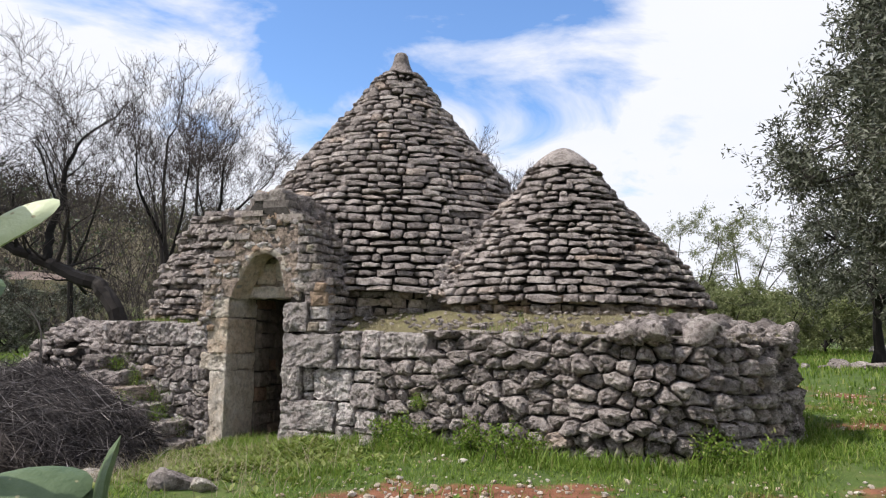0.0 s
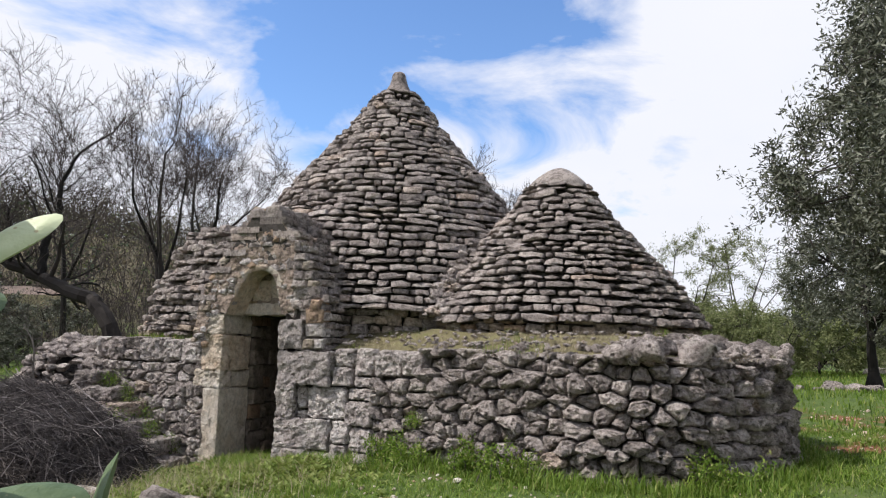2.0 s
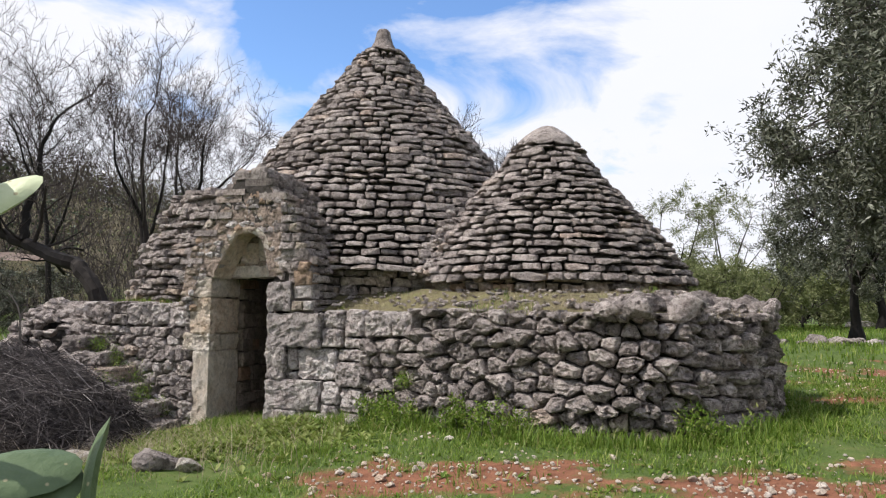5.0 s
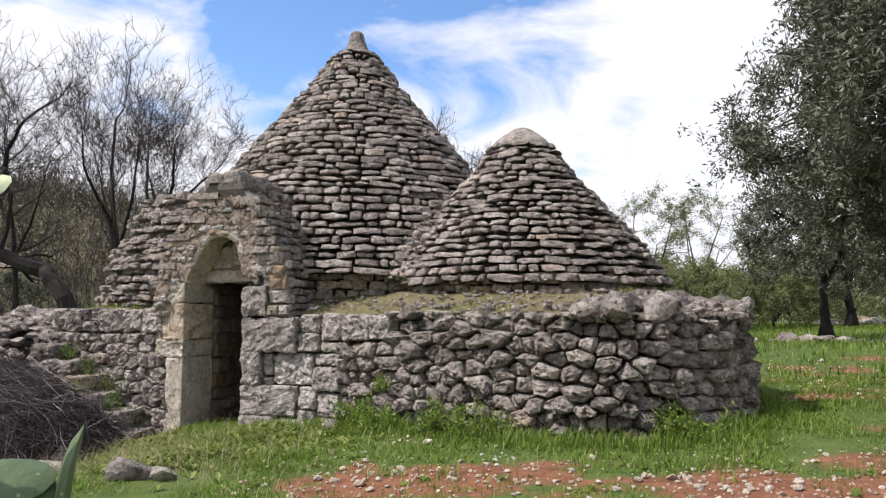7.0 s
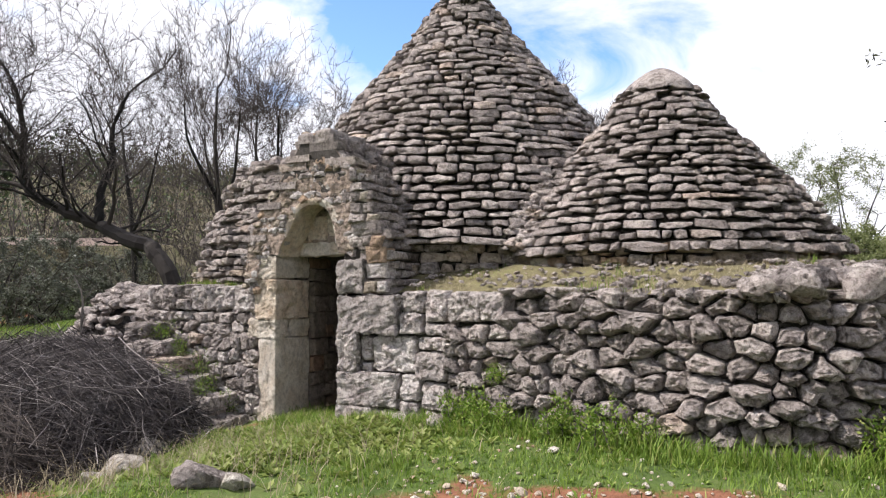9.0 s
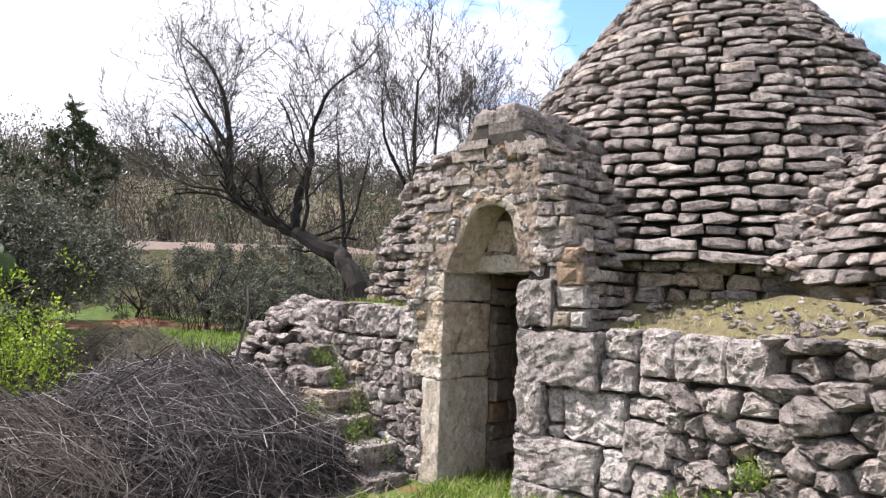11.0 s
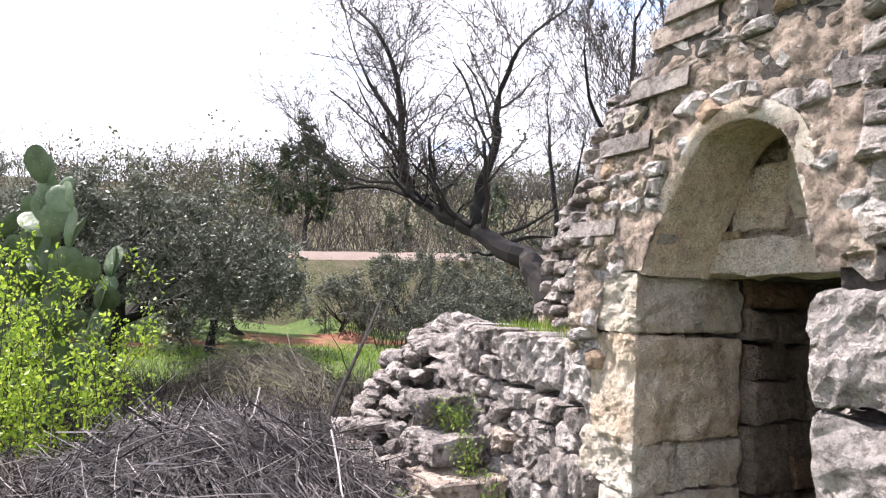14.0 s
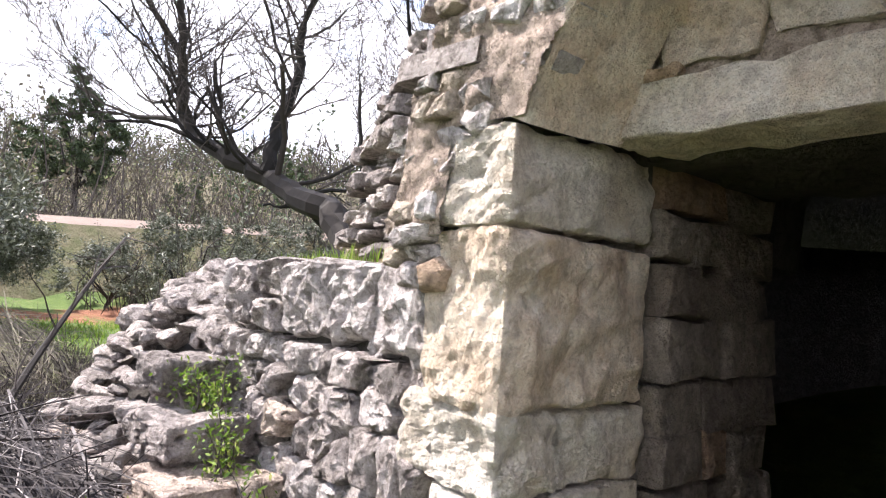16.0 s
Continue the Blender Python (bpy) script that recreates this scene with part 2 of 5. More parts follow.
def stone(poly, place, back, front, joint=0.008, bevel=0.03, bulge=0.015, steps=3, wobble=0.008, rings=1, rough=0.01, hack=0.0, soften=0.0):
    """A stone that fills a polygon of a wall: place(u, v, d) gives its points, d outwards."""
    if soften:
        cut = []
        for i in range(len(poly)):
            a, b = Vector(poly[i]), Vector(poly[(i + 1) % len(poly)])
            cut += [a.lerp(b, soften), a.lerp(b, 1 - soften)]
        poly = cut
    c = sum((Vector(p) for p in poly), Vector((0, 0))) / len(poly)
    size = min(max((Vector(p) - c).length for p in poly), 0.4)
    shrink = 1 - min(0.3, joint / max(size, 0.03))
    ring = outline([c + (Vector(p) - c) * shrink for p in poly], steps, wobble)
    n = len(ring)
    verts, faces = [], []
    tilt_u, tilt_v = rng.uniform(-.10, .10), rng.uniform(-.10, .10)
    inset = 1 - min(0.45, bevel / max(size, 0.03))
    levels = [(1.0, None), (1.0, -bevel), ((1 + inset) / 2 + .02, -bevel * .3), (inset, 0.0)]
    for k in range(1, rings):
        levels.append((inset * (1 - k / rings), bulge * k / rings))
    for s, d in levels:
        for p in ring:
            q = c + (p - c) * s
            if d is None:
                verts.append(place(q.x, q.y, back))
            else:
                chip = 0.0
                if hack:
                    w = place(q.x, q.y, front)
                    chip = hack * (noise.noise(w * 12) + .8 * noise.noise(w * 27) - .6 * abs(noise.noise(w * 6)))
                dd = front + d + chip + tilt_u * (q.x - c.x) + tilt_v * (q.y - c.y) + rng.uniform(-rough, rough)
                verts.append(place(q.x, q.y, dd))
    verts.append(place(c.x, c.y, front + bulge + rng.uniform(-rough, rough)))
    for l in range(len(levels) - 1):
        for i in range(n):
            j = (i + 1) % n
            faces.append((l * n + i, l * n + j, (l + 1) * n + j, (l + 1) * n + i))
    o = (len(levels) - 1) * n
    for i in range(n):
        faces.append((o + i, o + (i + 1) % n, len(verts) - 1))
    return verts, faces


def clip(poly, p, nrm):
    """Keep the side of a polygon for which (q - p) . nrm <= 0."""
    out = []
    for i in range(len(poly)):
        a, b = poly[i], poly[(i + 1) % len(poly)]
        da = (a[0] - p[0]) * nrm[0] + (a[1] - p[1]) * nrm[1]
        db = (b[0] - p[0]) * nrm[0] + (b[1] - p[1]) * nrm[1]
        if da <= 0:
            out.append(a)
        if (da < 0 < db) or (db < 0 < da):
            t = da / (da - db)
            out.append((a[0] + (b[0] - a[0]) * t, a[1] + (b[1] - a[1]) * t))
    return out


def rubble_cells(u0, u1, v0, v1, size, flat=1.5, seed=1, jitter=0.36, grade=None):
    """Voronoi cells of a shaken lattice: polygons of rubble in a strip; stones flat times as wide as high."""
    r = random.Random(seed)
    pts = []
    v = v0
    row = 0
    while v < v1 + size:
        h = size * r.uniform(0.6, 1.4) / math.sqrt(flat)
        u = u0 - size * r.random()
        while u < u1 + size:
            w = size * math.sqrt(flat) * r.choice((0.42, 0.6, 0.85, 1.0, 1.3, 1.9))
            pts.append((u + w / 2 + r.uniform(-1, 1) * jitter * w * .5, (v + h / 2 + r.uniform(-1, 1) * jitter * h) * flat))
            u += w
        v += h
        row += 1
    arr = np.array(pts)
    cells = []
    for i, p in enumerate(pts):
        d = np.hypot(arr[:, 0] - p[0], arr[:, 1] - p[1])
        poly = [(u0, v0 * flat), (u1, v0 * flat), (u1, v1 * flat), (u0, v1 * flat)]
        for j in np.argsort(d)[1:22]:
            q = pts[j]
            poly = clip(poly, ((p[0] + q[0]) / 2, (p[1] + q[1]) / 2), (q[0] - p[0], q[1] - p[1]))
            if len(poly) < 3:
                break
        if len(poly) >= 3:
            poly = [(a, b / flat) for a, b in poly]
            area = sum(poly[k][0] * poly[k - 1][1] - poly[k - 1][0] * poly[k][1] for k in range(len(poly))) / -2
            if abs(area) > size * size * 0.07:
                cells.append(poly)
    return cells


def inside(poly, p):
    c = False
    for i in range(len(poly)):
        a, b = poly[i - 1], poly[i]
        if (a[1] > p[1]) != (b[1] > p[1]) and p[0] < (b[0] - a[0]) * (p[1] - a[1]) / (b[1] - a[1]) + a[0]:
            c = not c
    return c


def middle(poly):
    return (sum(p[0] for p in poly) / len(poly), sum(p[1] for p in poly) / len(poly))


def spline(pts, n):
    """Points along a smooth curve through pts."""
    P = [Vector(p) for p in pts]
    P = [P[0] * 2 - P[1]] + P + [P[-1] * 2 - P[-2]]
    out = []
    for i in range(1, len(P) - 2):
        for k in range(n):
            t = k / n
            a, b, c, d = P[i - 1], P[i], P[i + 1], P[i + 2]
            out.append(0.5 * ((2 * b) + (c - a) * t + (2 * a - 5 * b + 4 * c - d) * t * t + (3 * b - a - 3 * c + d) * t ** 3))
    out.append(P[-2])
    return out


class Track:
    """A curve in plan by arc length; place(u, v, d): v is height, d out of the wall's face (to the right of its run), battered."""

    def __init__(self, pts, batter=0.0, top=1.5):
        self.p = spline([Vector(p) for p in pts], 14)
        self.s = [0.0]
        for a, b in zip(self.p, self.p[1:]):
            self.s.append(self.s[-1] + (b - a).length)
        self.length, self.batter, self.top = self.s[-1], batter, top

    def at(self, u):
        u = min(max(u, 0), self.length)
        i = min(max(int(np.searchsorted(self.s, u)) - 1, 0), len(self.p) - 2)
        f = (u - self.s[i]) / max(self.s[i + 1] - self.s[i], 1e-6)
        a, b = self.p[max(i - 1, 0)], self.p[min(i + 2, len(self.p) - 1)]
        t = (b - a).normalized()
        return self.p[i].lerp(self.p[i + 1], f), Vector((t.y, -t.x))

    def place(self, u, v, d):
        p, n = self.at(u)
        q = p + n * (d - self.batter * v / self.top)
        return Vector((q.x, q.y, v))


# ---- ground ----
HEIGHTS = [(0, 0, .28), (-1.6, 3.5, .28), (-2.2, 7.2, .36), (-4.2, 7.7, .27), (-5.4, 7.9, .10), (-6.5, 7.2, -.03), (-6.4, 6.0, -.12), (-4.4, 5.3, .17), (-.65, 6.6, .42), (.8, 7.8, .52),
           (2.5, 10, .62), (4, 18, .86), (10, 26, 1.05), (-9, 4.5, -.2), (-14, 8, .12), (-19.3, 8, .48), (-19, 12, .55), (-22.5, 11, .65), (-22.2, 14, .7), (-24.6, 12.5, 1.9), (-26, 14, 3.0), (-28, 20, 3.4), (-27, 6, 2.6), (-34, 16, 3.6), (-13, 13, .9), (-6, 16, 1.2), (6, 2, .5), (-6, -4, -.1), (-18, -10, 0)]


def hill(x, y):
    s = -0.9 * x + 0.43 * y
    t = min(max((s - 36) / 95, 0), 1)
    return 17 * t * t * (3 - 2 * t)


def ground_z(x, y):
    num = den = 0.0
    for a, b, h in HEIGHTS:
        w = 1 / ((x - a) ** 2 + (y - b) ** 2 + 0.35) ** 1.6
        num += w * h
        den += w
    return num / den + hill(x, y) + 0.025 * noise.noise((x * 1.1, y * 1.1, 0)) + 0.35 * noise.noise((x * .05, y * .05, 3)) * min(1, math.hypot(x + 3, y - 8) / 60)


def build_ground():
    verts, faces = [], []
    rad = [0.0]
    step = 0.22
    while rad[-1] < 3500:
        rad.append(rad[-1] + step)
        if rad[-1] > 11:
            step *= 1.09
    n = 144
    for r in rad:
        for k in range(n):
            a = 2 * math.pi * k / n
            x, y = -3 + r * math.cos(a), 6.5 + r * math.sin(a)
            verts.append((x, y, ground_z(x, y)))
    for i in range(len(rad) - 1):
        for k in range(n):
            j = (k + 1) % n
            faces.append((i * n + k, (i + 1) * n + k, (i + 1) * n + j, i * n + j) if i else (0, n + k, n + j))
    ob = part("ground", verts, faces, M_GROUND, None, smooth=True)
    a = ob.data.attributes.new("soil", "FLOAT", "POINT")
    a.data.foreach_set("value", [soil(v[0], v[1]) for v in verts])
    a = ob.data.attributes.new("wood", "FLOAT", "POINT")
    a.data.foreach_set("value", [min(1, max(0, (-0.9 * v[0] + 0.43 * v[1] - 26) / 8) + 1.3 * math.exp(-(((v[0] + 10.3) / 2.9) ** 2 + ((v[1] - 6.4) / 2.2) ** 2))) for v in verts])
    return tagged(ob, "sloping field of spring grass and red stony soil", "ground", kind="structure")


build_ground()

# ---- the terrace and front walls ----
FRONT = 7.92                       # the face of the porch
RIM = 1.56
terrace = thing("terrace_wall", (-1.5, 7.5, .35), "dry-stone terrace of grey limestone rubble round the hut", "stone wall", kind="structure")
TERRACE = Track([(-5.0, 7.90), (-4.5, 7.88), (-3.9, 7.82), (-3.34, 7.65), (-2.23, 7.26), (-1.28, 6.88), (-.65, 6.76), (-.05, 6.96), (.38, 7.3), (.70, 7.8), (.86, 8.35), (.84, 9.0), (.62, 9.8), (.2, 10.8), (-.6, 12.0), (-2, 13)], 0.10, 1.5)


def core_wall(track, u0, u1, base, top, back, name, parent, thick=0.5):
    """The packed inside of a wall, with a flat top."""
    V, F = [], []
    n = int((u1 - u0) / 0.12) + 1
    for i in range(n + 1):
        u = u0 + (u1 - u0) * i / n
        p = track.place(u, 0, 0)
        g = ground_z(p.x, p.y) - 0.25
        V += [track.place(u, g, -back), track.place(u, top(u), -back), track.place(u, top(u) - .01, -back - thick), track.place(u, g, -back - thick)]
    for i in range(n):
        for k in range(4):
            a, b = i * 4 + k, i * 4 + (k + 1) % 4
            F.append((a, a + 4, b + 4, b))
    F += [(0, 1, 2, 3), tuple(n * 4 + k for k in (3, 2, 1, 0))]
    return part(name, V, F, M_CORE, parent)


def rim_at(u):
    return RIM + 0.03 * noise.noise((u * 1.3, 5, 0))


core_wall(TERRACE, 1.3, TERRACE.length, 0, lambda u: RIM - .05, 0.15, "core", terrace, 0.35)
pile = Pile("stone", terrace, M_RUBBLE, 300, lambda p: p.y < 8.6)
for cell in rubble_cells(1.3, TERRACE.length, -0.1, RIM + .02, 0.180, 1.6, 3, .34):
    m = middle(cell)
    p = TERRACE.place(m[0], m[1], 0)
    if m[1] < ground_z(p.x, p.y) - 0.12 or (m[0] < 2.06 and m[1] > 1.22):
        continue
    v, f = stone(cell, TERRACE.place, -0.22, rng.uniform(-.08, .07), 0.015, 0.045, 0.020, 2, 0.014, rings=3, rough=0.008, hack=0.038, soften=0.17)
    pile.add(v, f)
pile.done("masonry")


def row_blocks(rows, u0, u1, seed, wobble=0.012):
    """Coursed blocks: rows of (bottom, top, mean width); returns four-sided cells with shaken corners."""
    r = random.Random(seed)
    cells = []
    for b, t, w in rows:
        u = u0
        while u < u1 - 0.02:
            x = u + w * r.uniform(0.55, 1.5)
            if u1 - x < w * 0.45:
                x = u1
            k = lambda: r.uniform(-wobble, wobble)
            if r.random() < 0.22 and t - b > 0.2:
                mid = b + (t - b) * r.uniform(.4, .6)
                cells += [[(u, b + k()), (x, b + k()), (x + k(), mid), (u + k(), mid)], [(u + k(), mid), (x + k(), mid), (x, t + k()), (u, t + k())]]
            else:
                cells.append([(u + k(), b + k()), (x + k(), b + k()), (x + k(), t + k()), (u + k(), t + k())])
            u = x
    return cells


# blocks between the door and the rubble: (from, to) along the wall's run, (bottom, top)
pile = Pile("block", terrace, M_BLOCK)
for u0, u1, z0, z1 in ((.74, 1.02, 1.33, 1.55), (1.03, 1.32, 1.23, 1.56), (1.33, 1.73, 1.235, 1.55), (1.74, 2.05, 1.25, 1.55), (.74, 1.02, 1.09, 1.325), (.28, .40, .80, 1.075),
                       (.41, .95, .70, 1.08), (.96, 1.35, .94, 1.08), (1.03, 1.35, 1.09, 1.22), (.96, 1.35, .645, .93), (.77, 1.02, .43, .69), (1.03, 1.35, .36, .635), (.77, 1.02, .20, .42),
                       (.47, .76, -.15, .33), (.77, 1.05, -.15, .19), (1.06, 1.35, -.1, .35), (.28, .40, .70, .79)):
    k = lambda: rng.uniform(-.014, .014)
    cell = [(u0 + k(), z0 + k()), (u1 + k(), z0 + k()), (u1 + k(), z1 + k()), (u0 + k(), z1 + k())]
    pile.add(*stone(cell, TERRACE.place, -0.25, rng.uniform(-.015, .025), 0.008, 0.03, 0.012, 9, 0.008, rings=6, rough=0.003, hack=0.03, soften=0.09))
core_wall(TERRACE, 0.3, 1.4, 0, lambda u: RIM - .03, 0.09, "core", terrace, 0.5)

# ---- the huts ----
def lathe(cx, cy, profile, n, jig=0.0, keep=lambda x, y, z: True, closed_top=True):
    V, F = [], []
    for z, r in profile:
        for k in range(n):
            a = 2 * math.pi * k / n
            rr = r * (1 + jig * noise.noise((math.cos(a) * 2, math.sin(a) * 2, z * 3)))
            V.append((cx + rr * math.cos(a), cy + rr * math.sin(a), z))
    for i in range(len(profile) - 1):
        for k in range(n):
            j = (k + 1) % n
            f = (i * n + k, i * n + j, (i + 1) * n + j, (i + 1) * n + k)
            m = [sum(V[q][c] for q in f) / 4 for c in range(3)]
            if keep(*m):
                F.append(f)
    if closed_top:
        F.append(tuple((len(profile) - 1) * n + k for k in range(n)))
    return V, F


def radius_at(profile, z):
    for (z0, r0), (z1, r1) in zip(profile, profile[1:]):
        if z <= z1:
            return r0 + (r1 - r0) * (z - z0) / (z1 - z0)
    return profile[-1][1]


def finer(profile, step=0.1):
    z, out = profile[0][0], []
    while z < profile[-1][0]:
        out.append((z, radius_at(profile, z)))
        z += step
    return out + [profile[-1]]


def slab_roof(cx, cy, profile, course, pile, arc, wide, keep, seed):
    """Courses of flat stones round a cone, each a little proud of the one above."""
    r = random.Random(seed)
    z = profile[0][0]
    while z < profile[-1][0] - 0.01:
        h = course * r.uniform(0.82, 1.2)
        if z + h > profile[-1][0]:
            h = profile[-1][0] - z
        rad = radius_at(profile, z + h * .3)
        a = arc[0] + r.random() * 0.2
        ph = r.random() * 9
        while a < arc[1]:
            w = min(wide * r.choice((.5, .75, .9, 1.0, 1.2, 1.5, 1.9)) * r.uniform(.9, 1.1), rad * 0.8)
            da = w / rad
            am = a + da / 2
            if keep(cx + rad * math.cos(am), cy + rad * math.sin(am), z + h / 2):
                wob = 0.05 * noise.noise((am * 2.2, z * .6, seed)) + .012 * noise.noise((am * 9, z * 9, ph))
                up, dn = r.uniform(-.022, .008), r.uniform(-.006, .014)
                slope = r.uniform(-.09, .09)

                def place(u, v, d, am=am, rad=rad, z=z, h=h):
                    q = am + u / rad
                    d -= (v - z) / h * .045
                    return Vector((cx + (rad + d) * math.cos(q), cy + (rad + d) * math.sin(q), v + u * slope - max(0, d + .02) * .25))

                c = r.uniform(.01, .05)
                lo, hi = z + wob + dn + .011, z + h + wob + up - .006
                poly = [(-w / 2 + c * .4, lo + c * .3), (-w / 4, lo - .004), (w / 4, lo + .004), (w / 2 - c * .3, lo + c * .4), (w / 2 - c * .2, hi - c * .5), (0, hi), (-w / 2 + c * .5, hi - c * .4)]
                v, f = stone(poly, place, -0.16, r.gauss(0.03, 0.026), 0.005, 0.034, 0.010, 2, 0.010, rough=0.007, hack=0.026)
                pile.add(v, f)
            a += da
        z += h


AX1, AY1 = -5.11, 11.53
AX2, AY2 = -2.0, 10.42
CONE1 = [(2.05, 3.26), (2.91, 2.70), (3.85, 2.04), (4.33, 1.70), (4.82, 1.26), (5.31, 0.86), (5.73, 0.56), (5.99, 0.38), (6.07, 0.28)]
CONE2 = [(1.92, 2.08), (2.46, 1.70), (2.87, 1.34), (3.22, 1.0), (3.6, .70), (3.9, .46), (3.98, .38)]
hut = thing("trullo", (AX1, AY1, 1.2), "large round hut with tall cone of stacked grey limestone slabs", "stone hut", "trulli")
hut2 = thing("trullo", (AX2, AY2, 1.2), "smaller round hut with blunt cone of stacked limestone slabs", "stone hut", "trulli")


def corner_x(z):
    """The porch's leaning corner beside the large cone."""
    return float(np.interp(z, (1.5, 1.87, 2.2, 2.63, 2.92, 3.3), (-4.38, -4.41, -4.48, -4.68, -4.90, -5.22)))


def off_porch(x, y, z):
    return not (-6.35 < x < corner_x(z) - .12 and y < 9.7 and z < 3.3)


def in_cone1(x, y, z):
    return math.hypot(x - AX1, y - AY1) < radius_at(CONE1, z) - 0.12 if z < 6.0 else False


def in_cone2(x, y, z):
    return math.hypot(x - AX2, y - AY2) < radius_at(CONE2, z) - 0.12 if 1.9 < z < 3.98 else False


def inner(profile, by=0.15):
    return [(z, max(r - by, .04)) for z, r in finer(profile)]


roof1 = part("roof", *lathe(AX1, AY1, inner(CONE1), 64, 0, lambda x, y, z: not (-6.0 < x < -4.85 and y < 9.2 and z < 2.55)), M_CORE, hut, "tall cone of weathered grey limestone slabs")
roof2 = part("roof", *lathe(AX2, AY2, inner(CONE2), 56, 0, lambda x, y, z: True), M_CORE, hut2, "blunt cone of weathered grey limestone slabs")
pile = Pile("slab", roof1, M_ROOF, 300, lambda p: p.y < 9.3 and p.z < 4)
slab_roof(AX1, AY1, CONE1, 0.111, pile, (math.radians(-205), math.radians(25)), 0.25, lambda x, y, z: off_porch(x, y, z) and not in_cone2(x, y, z), 21)
pile.done("roofing")
pile = Pile("slab", roof2, M_ROOF, 300, lambda p: p.y < 9.8)
slab_roof(AX2, AY2, CONE2, 0.095, pile, (math.radians(-200), math.radians(40)), 0.225, lambda x, y, z: not in_cone1(x, y, z), 22)
pile.done("roofing")
part("pinnacle", *lathe(AX1, AY1, [(5.99, 0.318), (6.07, 0.233), (6.18, 0.175), (6.29, 0.143), (6.37, 0.127), (6.42, 0.090), (6.44, 0.032)], 20, 0.18), M_ROOF, roof1, "worn mortar pinnacle", smooth=True)
part("cap", *lathe(AX2, AY2, [(3.92, .43), (3.97, .41), (4.04, .36), (4.11, .28), (4.18, .18), (4.22, .10), (4.24, .03)], 24, 0.12), M_ROOF, roof2, "rounded mortar cap", smooth=True)

# the drums under the eaves
for h, cx, cy, rad, low, high, keep in ((hut, AX1, AY1, 3.01, 1.35, 2.08, lambda x, y: not (-6.3 < x < -4.5 and y < 10)), (hut2, AX2, AY2, 1.90, 1.35, 1.95, lambda x, y: True)):
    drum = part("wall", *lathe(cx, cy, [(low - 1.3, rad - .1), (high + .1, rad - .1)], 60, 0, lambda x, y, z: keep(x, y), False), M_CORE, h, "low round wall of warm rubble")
    pile = Pile("stone", drum, M_WARM, 80, lambda p: p.y < 9.5)

    def drum_place(u, v, d, cx=cx, cy=cy, rad=rad):
        q = math.radians(-160) + u / rad
        return Vector((cx + (rad + d) * math.cos(q), cy + (rad + d) * math.sin(q), v))

    z = low
    while z < high:
        h = rng.uniform(.08, .14)
        for cell in row_blocks([(z, z + h, .25)], 0, rad * math.radians(160), int(z * 531 + cx * 10), .028):
            p = drum_place(*middle(cell), 0)
            if keep(p.x, p.y):
                pile.add(*stone(cell, drum_place, -.12, rng.uniform(-.02, .07), .012, .03, .012, 3, .016, rings=2, rough=.008, hack=.03, soften=.12), mat=M_ROOF if rng.random() < .3 else None)
        z += h
    pile.done("masonry")

# ---- the porch and its door ----
porch = part("porch", [], [], M_CORE, hut, "gabled stone porch with an arched doorway")
PEAK = [(-6.34, 1.5), (-6.28, 2.12), (-6.10, 2.44), (-5.88, 2.78), (-5.66, 3.10), (-5.52, 3.30), (-5.22, 3.30), (-4.90, 2.92), (-4.68, 2.63), (-4.48, 2.2), (-4.38, 1.5)]
ARCH = [(-5.86, 1.67), (-5.84, 1.93), (-5.77, 2.09), (-5.66, 2.28), (-5.54, 2.45), (-5.42, 2.50),
        (-5.28, 2.49), (-5.15, 2.42), (-5.075, 2.20), (-5.02, 1.98), (-5.0, 1.67)]
DOOR_HOLE = [(-5.86, -.3)] + ARCH + [(-5.0, -.3)]


def gable(y0, y1, shrink, top_cut=0):
    """A solid gable with the arch cut through it."""
    c = (-5.42, 2.2)
    out = [((x - c[0]) * shrink + c[0], (z - c[1]) * shrink + c[1]) for x, z in PEAK]
    n, m = len(out), len(ARCH)
    V = [(x, y, z) for y in (y0, y1) for x, z in out] + [(x, y, z) for y in (y0, y1) for x, z in [(a - (.05 if a < -5.4 else -.05), b + .03) for a, b in ARCH]]
    F = [(i, i + 1, n + i + 1, n + i) for i in range(n - 1)]
    o = 2 * n
    F += [(o + i, o + m + i, o + m + i + 1, o + i + 1) for i in range(m - 1)]
    for s, e in ((0, o), (n, o + m)):
        F += [(s + i, s + i + 1, e + min(i, m - 1), ) for i in range(n - 1)]
        F += [(s + i + 1, e + i + 1, e + i) for i in range(n - 1)]
    return V, F


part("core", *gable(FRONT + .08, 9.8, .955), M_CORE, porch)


def front_place(u, v, d):
    return Vector((u, FRONT - d + 0.05 * max(0, v - 1.6), v))


pile = Pile("stone", porch, M_BLOCK)
for cell in rubble_cells(-6.5, -4.3, 1.5, 3.4, 0.095, 1.6, 44):
    m = middle(cell)
    if not inside(PEAK, m) or m[0] > -4.80 or -5.9 < m[0] < -4.95 and m[1] < 1.95 or inside([(x + (-.035 if x < -5.4 else .035), z + .035) for x, z in ARCH], m):
        continue
    if -5.05 < m[0] < -4.74 and m[1] < 1.94 or -6.1 < m[0] < -5.8 and m[1] < 1.95:
        continue
    pile.add(*stone(cell, front_place, -.14, rng.uniform(-.04, .012), .006, .022, .008, 3, .010, rings=2, rough=.004, hack=.018), mat=M_WARM if rng.random() < .28 else None)
pile.done("masonry")

